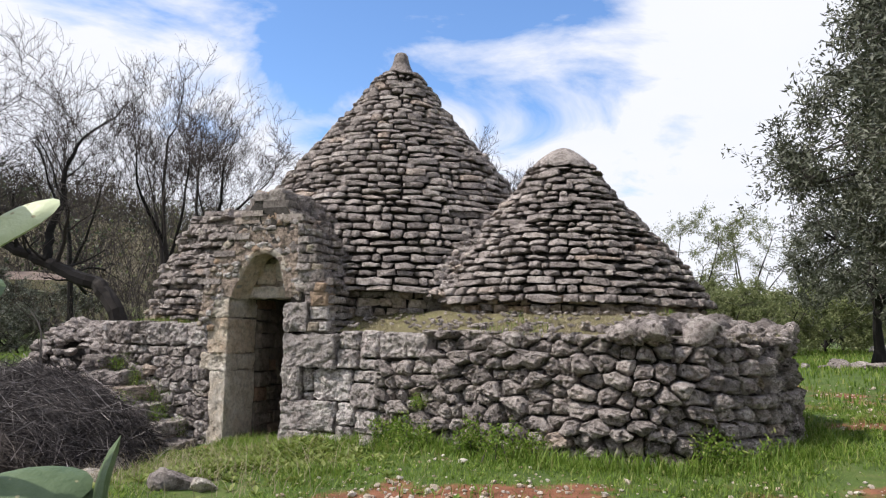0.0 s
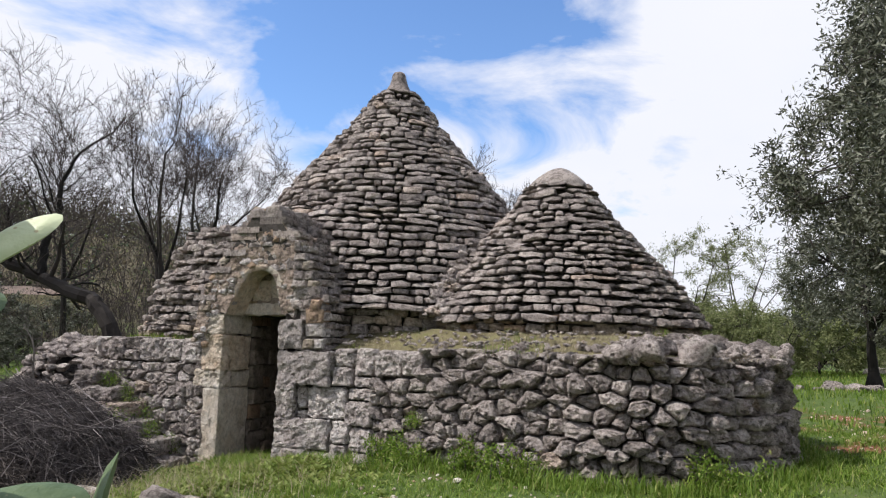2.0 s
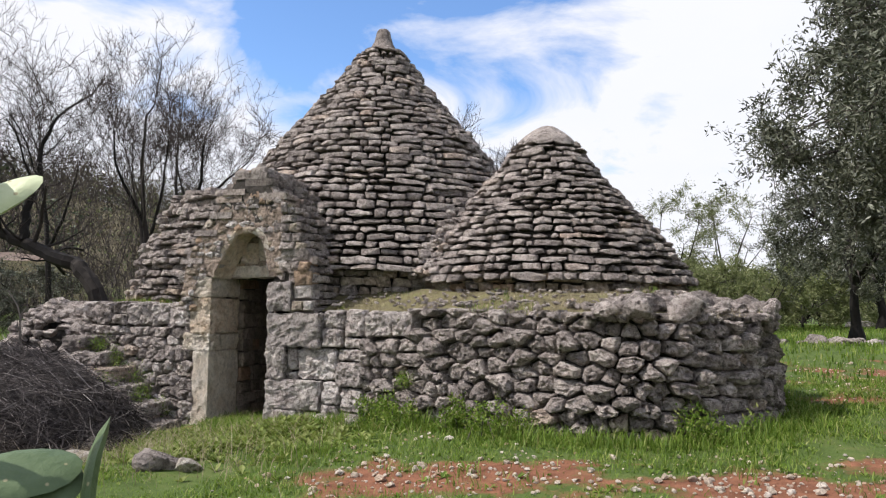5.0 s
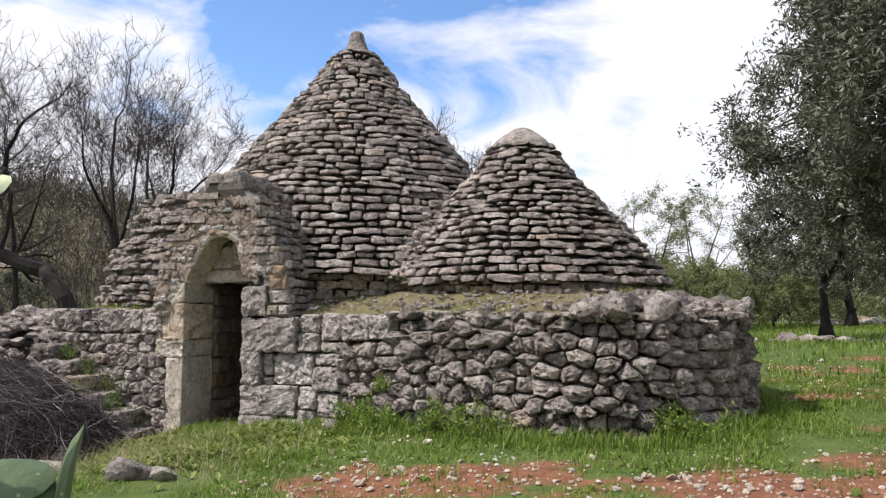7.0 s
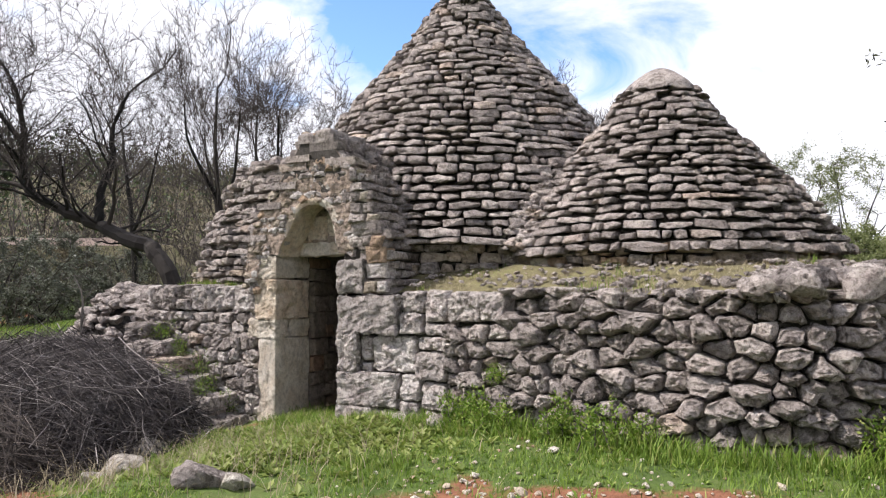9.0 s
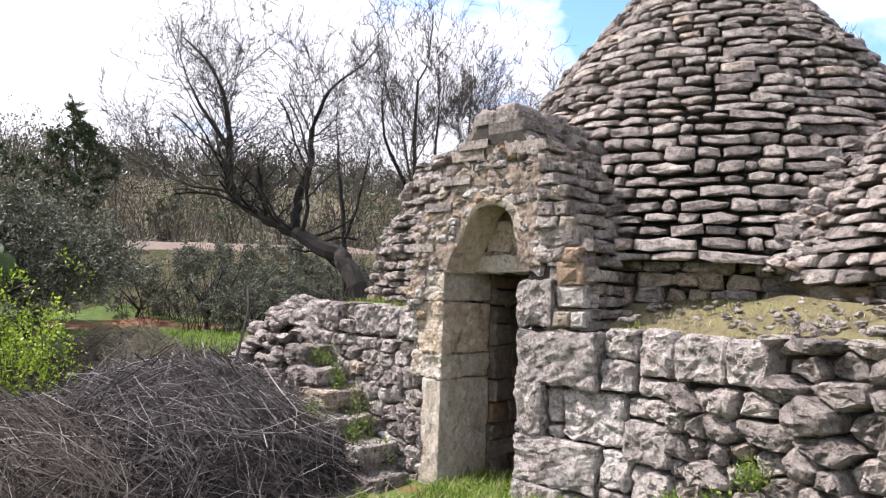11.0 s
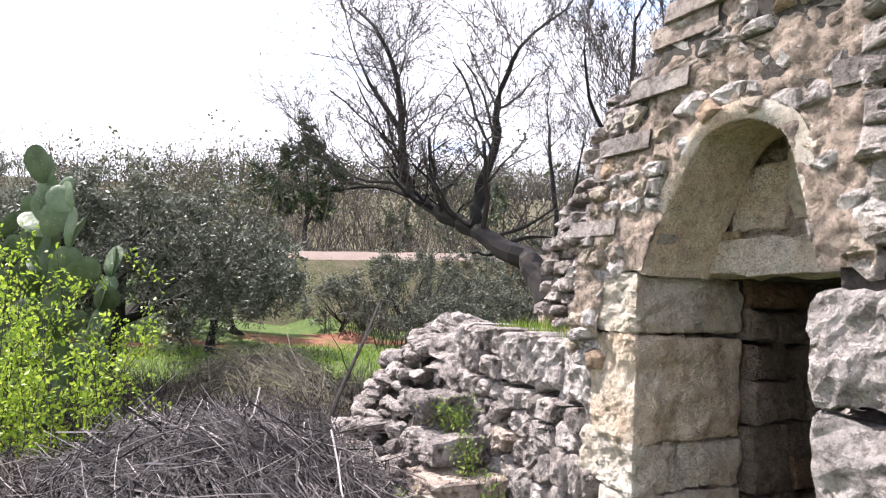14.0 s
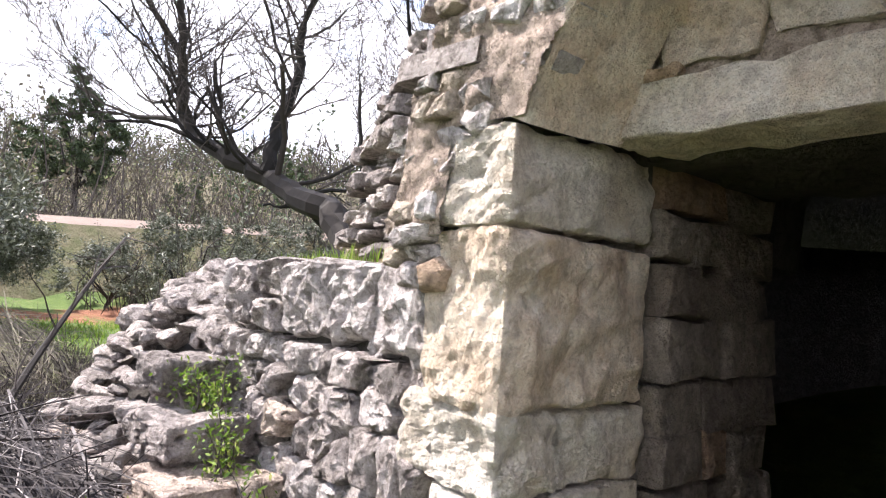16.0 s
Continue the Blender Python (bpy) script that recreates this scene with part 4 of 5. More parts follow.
M_OLIVE = plant_material("olive_leaves", [(0, (.050, .056, .036)), (.6, (.092, .10, .066)), (.85, (.15, .158, .115)), (1, (.26, .27, .215))], .55, 2, .15, .3)
M_GRASS = plant_material("spring_grass", [(0, (.07, .13, .014)), (.5, (.135, .22, .026)), (.82, (.21, .29, .05)), (1, (.33, .33, .12))], .55, 1.2, .4)
M_LIME = plant_material("lime_leaves", [(0, (.15, .24, .02)), (.6, (.27, .38, .035)), (1, (.40, .48, .07))], .5, 3, .45)
M_SCRUB = plant_material("winter_scrub", [(0, (.065, .055, .041)), (.5, (.11, .095, .068)), (.8, (.145, .125, .085)), (1, (.14, .17, .06))], .9, .3, .1)
M_EVERGREEN = plant_material("dark_evergreen", [(0, (.022, .036, .016)), (.7, (.045, .065, .026)), (1, (.08, .10, .04))], .6, 1, .1)
M_YOUNG = plant_material("pale_spring_leaves", [(0, (.11, .13, .05)), (.6, (.18, .21, .08)), (1, (.27, .28, .14))], .6, 1, .35)


def tube(V, F, pts, radii, sides=5):
    """Add a tapered tube along pts."""
    o = len(V)
    n = len(pts)
    for i, p in enumerate(pts):
        t = (pts[min(i + 1, n - 1)] - pts[max(i - 1, 0)]).normalized()
        a = t.cross(Vector((.31, .17, .93))).normalized()
        b = t.cross(a)
        for k in range(sides):
            q = 2 * math.pi * k / sides
            V.append(p + (a * math.cos(q) + b * math.sin(q)) * radii[i])
    for i in range(n - 1):
        for k in range(sides):
            j = (k + 1) % sides
            F.append((o + i * sides + k, o + i * sides + j, o + i * sides + sides + j, o + i * sides + sides + k))
    F.append(tuple(o + (n - 1) * sides + k for k in range(sides)))


def limb_path(r, p, d, length, steps, bend, lift):
    pts = [p.copy()]
    for _ in range(steps):
        d = (d + Vector((r.gauss(0, bend), r.gauss(0, bend), r.gauss(0, bend) + lift))).normalized()
        pts.append(pts[-1] + d * length / steps)
    return pts, d


def grow(r, V, F, TV, TF, p, d, length, rad, level, spread=.75, lift=.06, tips=None, kids=4, twig=1.0):
    """A bare branch with its side branches; thin ones go to the twig mesh."""
    steps = 5 if level > 1 else 3
    pts, dd = limb_path(r, p, d, length, steps, .19, lift)
    end = rad * (.55 if level else .3)
    radii = [rad + (end - rad) * i / steps for i in range(steps + 1)]
    if rad > .018:
        tube(V, F, pts, radii, 6)
    else:
        tube(TV, TF, pts, radii, 3)
    if tips is not None and level <= 1:
        tips.append((pts[-1], dd))
    if level == 0:
        return
    n = kids if level > 1 else kids + 1
    for i in range(n):
        f = (i + .6 + r.uniform(-.3, .3)) / n
        k = min(int((.25 + .75 * f) * steps), steps - 1)
        q = pts[k].lerp(pts[k + 1], r.random())
        side = Vector((r.gauss(0, 1), r.gauss(0, 1), r.gauss(.25, .8))).normalized()
        nd = (dd * (1 - spread * .5) + side * spread).normalized()
        grow(r, V, F, TV, TF, q, nd, length * r.uniform(.42, .72), max(radii[k] * r.uniform(.42, .62), .0042 * twig), level - 1, spread, lift, tips, kids, twig)


def bare_tree(name, at, label, limbs, seed, level=3, spread=.7, scale=1.0, lift=.08, group="bare trees", kids=4):
    """limbs: a list of (points, first radius, last radius); each sprouts branches along its upper part."""
    r = random.Random(seed)
    e = thing(name, at, label, "tree", group)
    V, F, TV, TF = [], [], [], []
    for pts, r0, r1 in limbs:
        P = spline([Vector(p) for p in pts], 4)
        n = len(P)
        R = [r0 + (r1 - r0) * i / (n - 1) for i in range(n)]
        P = [p + Vector((r.gauss(0, 1), r.gauss(0, 1), 0)) * R[i] * .25 for i, p in enumerate(P)]
        tube(V, F, P, R, 8)
        for i in range(n // 3, n):
            for _ in range(2 if i > n * .6 else 1):
                t = (P[min(i + 1, n - 1)] - P[i - 1]).normalized()
                d = (t * .5 + Vector((r.gauss(0, .8), r.gauss(0, .8), r.gauss(.45, .4))).normalized()).normalized()
                grow(r, V, F, TV, TF, P[i], d, scale * r.uniform(.7, 1.5), R[i] * r.uniform(.2, .4), level - 1, spread, lift, None, kids)
        grow(r, V, F, TV, TF, P[-1], (P[-1] - P[-3]).normalized(), scale * 1.3, r1 * .9, level - 1, spread, lift, None, kids)
    part("trunk", V, F, M_BARK, e)
    part("branchwork", TV, TF, M_TWIG, e, kind="stuff")
    return e


def leaf_quads(r, V, F, p, d, n, length, width, scatter):
    """Narrow leaves round a twig's end."""
    for _ in range(n):
        q = p + Vector((r.uniform(-1.5, 1.5), r.uniform(-1.5, 1.5), r.uniform(-1.5, 1.5))) * scatter
        a = (d * .6 + Vector((r.gauss(0, 1), r.gauss(0, 1), r.gauss(0, 1)))).normalized()
        b = a.cross(Vector((r.gauss(0, 1), r.gauss(0, 1), r.gauss(0, 1)))).normalized()
        l, w = length * r.uniform(.6, 1.3), width * r.uniform(.7, 1.2)
        o = len(V)
        V += [q, q + a * l * .5 + b * w * .5, q + a * l, q + a * l * .5 - b * w * .5]
        F.append((o, o + 1, o + 2, o + 3))


def leafy_tree(name, at, label, height, crown, seed, leaves=12000, leaf=(.065, .016), lean=(0, 0), mat=None, group="olive trees", trunk=.2, low=.35, clumps=70, category="olive tree", open_=.45, drop=.9):
    """A trunk that forks into a few limbs, these into branches, and a crown of many small leaves in uneven clumps."""
    r = random.Random(seed)
    e = thing(name, at, label, category, group)
    V, F, TV, TF, LV, LF = [], [], [], [], [], []
    base = Vector(at) + Vector((0, 0, -.1))
    fork = base + Vector((lean[0], lean[1], height * low))
    P = [base, base.lerp(fork, .35) + Vector((r.gauss(0, .06), r.gauss(0, .06), 0)), base.lerp(fork, .7) + Vector((r.gauss(0, .06), r.gauss(0, .06), 0)), fork]
    P = spline(P, 4)
    tube(V, F, P, [trunk * (1.5 - .75 * min(1, i / 4) - .02 * i + .08 * r.random()) for i in range(len(P))], 9)
    hz = height * (1 - low) * .56
    c = fork + Vector((lean[0] * .5, lean[1] * .5, height * (1 - low) * .46))
    nodes = []
    n_limb = 6
    for k in range(n_limb):
        a = 6.283 * (k + r.uniform(-.3, .3)) / n_limb
        tip = c + Vector((math.cos(a) * crown * .55, math.sin(a) * crown * .55, hz * r.uniform(-.2, .65)))
        mid = fork.lerp(tip, .45) + Vector((r.gauss(0, .12), r.gauss(0, .12), r.gauss(0, .12))) * crown * .6
        Q = spline([fork, mid, tip], 5)
        tube(V, F, Q, [trunk * .5 * (1 - .72 * i / (len(Q) - 1)) for i in range(len(Q))], 6)
        nodes += Q[3:]
    per = max(1, leaves // clumps)
    for k in range(clumps):
        a, z = r.uniform(0, 6.283), r.uniform(-drop, 1)
        s = math.sqrt(max(0, 1 - z * z)) * (open_ + (1.05 - open_) * math.sqrt(r.random()))
        m = 1 + .30 * noise.noise((math.cos(a) * 1.6, math.sin(a) * 1.6, z * 1.6 + seed))
        tip = c + Vector((math.cos(a) * s * crown * m, math.sin(a) * s * crown * m, z * hz * m * r.uniform(.6, 1)))
        near = min(nodes, key=lambda q: (q - tip).length)
        mid = near.lerp(tip, .5) + Vector((r.gauss(0, .1), r.gauss(0, .1), r.gauss(.08, .1))) * crown * .4
        Q = spline([near, mid, tip], 4)
        r0 = trunk * r.uniform(.07, .15)
        tube(TV, TF, Q, [r0 * (1 - .85 * i / (len(Q) - 1)) for i in range(len(Q))], 4)
        rad = crown * r.uniform(.15, .27)
        for _ in range(7):
            d = Vector((r.gauss(0, 1), r.gauss(0, 1), r.gauss(.0, .9))).normalized()
            L = rad * r.uniform(.8, 1.7)
            pts, dd = limb_path(r, tip - d * rad * .3, d, L, 4, .25, -.04)
            tube(TV, TF, pts, [.004 * max(.6, crown / 2) * (1 - .18 * i) for i in range(5)], 3)
            for q in range(1, 5):
                leaf_quads(r, LV, LF, pts[q], dd, per // 28 + (r.random() < (per % 28) / 28), leaf[0], leaf[1], rad * .12)
    part("trunk", V, F, M_BARK, e)
    part("branchwork", TV, TF, M_TWIG, e, kind="stuff")
    part("crown", LV, LF, mat or M_OLIVE, e, kind="stuff")
    return e


def place_at(x, y, dz=0.0):
    return (x, y, ground_z(x, y) + dz)


# bare almond with a low leaning trunk beside the hut
bare_tree("almond_tree", place_at(-10.05, 10.75), "leafless old almond tree with a dark leaning trunk", [
    ([(-10.0, 10.75, .7), (-10.4, 10.7, 1.8), (-10.75, 10.67, 2.24), (-11.4, 10.66, 2.44), (-12.1, 10.63, 2.71), (-12.9, 10.5, 3.02), (-13.68, 10.33, 3.42), (-13.62, 10.2, 4.0), (-13.47, 10.06, 4.63), (-13.5, 9.9, 5.3)], .175, .035),
    ([(-12.1, 10.63, 2.75), (-12.25, 10.8, 3.3), (-12.2, 11.0, 4.0), (-12.2, 11.0, 4.6), (-12.0, 11.2, 5.3)], .095, .028),
    ([(-13.6, 10.33, 3.42), (-14.0, 10.2, 3.55), (-14.5, 10.0, 3.6), (-14.9, 9.7, 3.75)], .05, .015),
    ([(-13.55, 10.1, 4.3), (-13.9, 9.8, 4.9), (-14.1, 9.6, 5.4)], .05, .018)], 5, 4, .74, 1.15, .06, kids=4)
bare_tree("almond_tree", place_at(-10.6, 12.3), "upright leafless almond tree with thin grey twigs", [
    ([(-10.6, 12.3, .9), (-10.55, 12.2, 2.6), (-10.65, 12.1, 4.0), (-10.55, 12.0, 5.4)], .075, .02),
    ([(-10.55, 12.2, 2.4), (-11.0, 12.4, 3.5), (-11.4, 12.5, 4.6)], .045, .014),
    ([(-10.55, 12.2, 2.7), (-10.1, 12.0, 3.7), (-9.8, 11.8, 4.8)], .04, .014),
    ([(-10.6, 12.2, 3.2), (-10.9, 11.7, 4.2), (-10.8, 11.4, 5.0)], .04, .013)], 9, 4, .62, .95, .10, kids=4)
bare_tree("almond_tree", place_at(-10.9, 14.2), "small leafless almond tree with fine twigs", [
    ([(-11.0, 14.0, 1.0), (-10.9, 14.0, 3.4), (-10.6, 13.9, 4.4), (-10.5, 13.8, 5.2)], .065, .018),
    ([(-10.85, 14.0, 3.7), (-10.1, 14.0, 4.3), (-9.4, 14.0, 4.8)], .04, .013),
    ([(-10.9, 14.0, 3.5), (-11.2, 14.0, 4.3), (-11.4, 14.0, 5.0)], .035, .012)], 11, 4, .66, .85, .07, kids=4)
bare_tree("almond_tree", place_at(-6.0, 17.6), "leafless almond tree rising behind the hut", [
    ([(-6.1, 17.6, 1.0), (-5.95, 17.4, 3.2), (-5.7, 17.3, 4.8), (-5.6, 17.2, 5.5)], .08, .02),
    ([(-5.95, 17.4, 3.4), (-5.1, 17.4, 4.2), (-4.5, 17.4, 4.7)], .045, .014),
    ([(-5.6, 17.4, 3.6), (-4.4, 17.4, 3.9), (-3.8, 17.4, 4.3)], .04, .012)], 13, 4, .6, .6, .10, kids=4)
bare_tree("almond_tree", place_at(-16, 15.0), "leafless almond tree among the scrub", [
    ([(-16, 15, 1.0), (-16.1, 14.9, 3.2), (-16.3, 14.8, 4.8), (-16.4, 14.8, 5.6)], .085, .02),
    ([(-16.1, 14.9, 2.9), (-15.3, 14.7, 4.0), (-14.9, 14.6, 5.0)], .05, .015)], 15, 4, .66, 1.0, .08, kids=4)
bare_tree("almond_tree", place_at(-13.2, 16.6), "leafless almond tree among the scrub", [
    ([(-13.2, 16.6, 1.0), (-13.1, 16.5, 3.2), (-13.3, 16.4, 4.8), (-13.2, 16.3, 6.0)], .08, .02),
    ([(-13.1, 16.5, 2.9), (-12.5, 16.3, 4.2), (-12.3, 16.2, 5.2)], .05, .015)], 17, 4, .64, 1.0, .08, kids=4)

# olives: the near one by the terrace, those across the field, and the grove
leafy_tree("olive_tree", place_at(3.68, 10.05), "large grey-green olive tree with a leaning trunk", 6.2, 2.5, 3, 150000, (.085, .024), (-.1, -.3), trunk=.26, low=.27, clumps=300, drop=.95)
leafy_tree("olive_tree", place_at(3.75, 20.2), "small olive tree behind a line of field stones", 4.6, 2.2, 4, 50000, (.09, .028), trunk=.17, low=.33, clumps=90)
leafy_tree("olive_tree", place_at(6.2, 29), "distant olive tree in the green field", 5.0, 2.6, 6, 15000, (.14, .045), trunk=.2, low=.34, clumps=50)
grove = leafy_tree("olive_tree", place_at(-15.3, 6.0), "grey-green olive tree in the grove beyond the brushwood", 3.15, 2.1, 8, 42000, (.09, .028), (.35, .5), trunk=.16, low=.36, clumps=120, drop=1)
for x, y, s, a in ((-18.2, 8.4, .82, 2.1), (-17.8, 3.4, 1.0, 4.0), (-15.6, .6, .95, .9), (-22.6, 6.0, .95, 5.2), (-26, 1.5, 1.05, 1.6), (-21.3, 9.6, .7, 3.1)):
    copy_thing(grove, pose(*place_at(x, y, -.1), 0, 0, math.degrees(a)) @ Matrix.Diagonal((s, s, s, 1)))
low_olive = leafy_tree("olive_shrub", place_at(-19.2, 13.0), "low silvery olive shrub beside the dirt road", 2.3, 1.5, 10, 13000, (.09, .03), trunk=.08, low=.22, clumps=46, category="shrub", group="olive shrubs")
for x, y, s, a in ((-20.6, 15.2, 1.0, 2.1), (-18.0, 16.4, 1.1, 4.0), (-21.6, 12.2, .9, .7), (-17.2, 14.4, .8, 3.3), (-16.4, 12.6, .75, 1.5), (-22.8, 17.6, 1.1, 5.0)):
    copy_thing(low_olive, pose(*place_at(x, y, -.1), 0, 0, math.degrees(a)) @ Matrix.Diagonal((s, s, s * .75, 1)))
# conifers on the slope
pine = leafy_tree("pine_tree", place_at(-34.5, 14.8), "dark evergreen pine standing above the scrub", 5.6, 1.5, 12, 30000, (.13, .05), mat=M_EVERGREEN, trunk=.16, low=.2, clumps=60, category="pine tree", group="pines")
for x, y, s in ((-60, 19, 1.2), (-62, 40, 1.1), (-39, 21, .6)):
    copy_thing(pine, pose(*place_at(x, y, -.1), 0, 0, x * 7) @ Matrix.Diagonal((s, s, s, 1)))
# pale young trees across the field
young = leafy_tree("young_tree", place_at(-.8, 31), "slender tree in pale green spring leaf", 6.0, 2.0, 14, 9000, (.11, .03), mat=M_YOUNG, trunk=.10, low=.22, clumps=70, category="tree", group="young trees", open_=.3)
for x, y, s, a in ((1.6, 33, 1.05, 2), (-3.4, 35, .9, 4), (4.6, 38, .75, 1)):
    copy_thing(young, pose(*place_at(x, y, -.1), 0, 0, math.degrees(a)) @ Matrix.Diagonal((s, s, s, 1)))
bush = leafy_tree("green_bush", place_at(2.2, 28), "rounded green bush at the field's edge", 2.6, 1.9, 16, 12000, (.11, .045), mat=M_YOUNG, trunk=.07, low=.15, clumps=60, category="bush", group="field bushes")
for x, y, s, a in ((.3, 27, 1.0, 2.6), (-1.6, 28.5, 1.2, .6), (3.9, 30.5, 1.1, 5.1), (5.0, 34, 1.2, 2), (-.5, 36, 1.3, 4), (8.6, 40, 1.5, 1), (13, 44, 1.6, 3), (-4, 40, 1.6, 5)):
    copy_thing(bush, pose(*place_at(x, y, -.1), 0, 0, math.degrees(a)) @ Matrix.Diagonal((s, s, s, 1)))


def scrub(name, label, spots, mat, seed, stems, high, leaf, per):
    """Thickets of thin upright stems and small leaves."""
    r = random.Random(seed)
    V, F, LV, LF = [], [], [], []
    for x, y, s in spots:
        z = ground_z(x, y)
        for _ in range(stems):
            p = Vector((x + r.gauss(0, .55) * s, y + r.gauss(0, .55) * s, z - .05))
            d = Vector((r.gauss(0, .35), r.gauss(0, .35), 1)).normalized()
            pts, dd = limb_path(r, p, d, high * s * r.uniform(.5, 1.15), 3, .16, 0)
            tube(V, F, pts, [.012 * s, .010 * s, .007 * s, .003 * s], 3)
            for q in pts[1:]:
                leaf_quads(r, LV, LF, q, dd, per, leaf[0] * s, leaf[1] * s, (.06 if q is pts[-1] else .15) * s)
    e = thing(name, (spots[0][0], spots[0][1], ground_z(spots[0][0], spots[0][1])), label, "scrub", kind="stuff")
    part("stalk", V, F, M_TWIG, e, kind="stuff")
    part("foliage", LV, LF, mat, e, kind="stuff")
    return e


r = random.Random(77)


def clear(x, y):
    """Away from the hut, the walk, the road and the pale field."""
    road = 20.5 < -x < 28 and 9 < y < 24 and abs(x + 25.8 - (y - 14) * .28) < 2.6
    return not road


spots = []
while len(spots) < 150:
    x, y = r.uniform(-34, -9), r.uniform(12, 34)
    if -.75 * x + .66 * y > 19.5 and clear(x, y) and not (x > -12.8 and y < 13):
        spots.append((x, y, r.uniform(.8, 1.3)))
scrub("thicket", "grey-brown winter scrub behind the hut", spots, M_SCRUB, 78, 24, 1.9, (.06, .022), 5)
spots = []
while len(spots) < 520:
    x, y = r.uniform(-130, -8), r.uniform(-10, 130)
    s = -.9 * x + .43 * y
    if 33 < s < 140 and clear(x, y):
        spots.append((x, y, r.uniform(1.6, 2.9) * (1 + s / 180)))
scrub("hillside_scrub", "brown and green scrub covering the far hillside", spots, M_SCRUB, 79, 12, 1.7, (.075, .04), 9)
spots = []
while len(spots) < 170:
    x, y = r.uniform(-130, -8), r.uniform(-10, 130)
    s = -.9 * x + .43 * y
    if 30 < s < 140 and clear(x, y):
        spots.append((x, y, r.uniform(1.4, 2.6) * (1 + s / 180)))
scrub("hillside_evergreens", "dark evergreen bushes scattered over the far hillside", spots, M_EVERGREEN, 80, 10, 1.6, (.085, .045), 12)
spots = [(r.uniform(-30, 60), r.uniform(48, 95), r.uniform(1.6, 2.6)) for _ in range(150)]
scrub("far_hedge", "far hedges and trees beyond the field", spots, M_EVERGREEN, 81, 9, 1.7, (.11, .06), 9)

spots = []
while len(spots) < 420:
    x, y = r.uniform(-14.2, -9.7), r.uniform(5.4, 9.6)
    if math.hypot((x + 8.25) / 2.0, (y - 6.6) / 1.4) > 1 and math.hypot(x + 9.6, y - 9.0) > 1.2:
        spots.append((x, y, r.uniform(.35, .7)))
scrub("dead_weeds", "grey dead weeds standing between the brushwood heaps", spots, M_STRAW_GREY, 82, 22, 1.1, (.05, .014), 2)

# the pale dirt road across the slope
m_road, nt, bs = material("dirt_road", .95)
nt.links.new(mix_node(nt, "OVERLAY", .4, ramp_node(nt, [(.3, (.125, .09, .072)), (.7, (.185, .14, .115))], noise_node(nt, 1.5, 6, .6)), noise_node(nt, 30, 3, .7)), bs.inputs["Base Color"])
bump(nt, bs, noise_node(nt, 8, 5, .7), .6, .05)
m_bank, nt, bs = material("weedy_bank", .95)
nt.links.new(mix_node(nt, "OVERLAY", .6, ramp_node(nt, [(.35, (.075, .085, .03)), (.6, (.15, .125, .075))], noise_node(nt, 1.1, 6, .7)), noise_node(nt, 25, 3, .7)), bs.inputs["Base Color"])
bump(nt, bs, noise_node(nt, 6, 6, .75), 1, .12)
lanes = {"road": ([], []), "bank": ([], []), "verge": ([], [])}
for i in range(41):
    y = 4 + 18 * i / 40
    x = -25.8 + (y - 14) * .28
    zr = 3.16 + .04 * (y - 14) + .05 * noise.noise((y, 0, 0))
    edges = {"road": ((x + 1.5, zr - .36), (x - 1.5, zr)),
             "bank": ((x + 3.6, min(ground_z(x + 3.6, y) - .15, zr - .5)), (x + 1.5, zr - .36)),
             "verge": ((x - 1.5, zr), (x - 4.5, ground_z(x - 4.5, y) - .2))}
    for k, (V, F) in lanes.items():
        V += [(px, y, pz) for px, pz in edges[k]]
        if i:
            n = len(V)
            F.append((n - 4, n - 3, n - 1, n - 2))
tagged(part("road", *lanes["road"][:2], m_road, None, smooth=True), "pale pinkish dirt road on a low bank", "dirt road", kind="structure")
tagged(part("road_bank", *lanes["bank"][:2], m_bank, None, smooth=True), "grassy bank below the dirt road", "bank", kind="structure")
tagged(part("road_verge", *lanes["verge"][:2], m_bank, None, smooth=True), "grassy verge behind the dirt road", "verge", kind="structure")

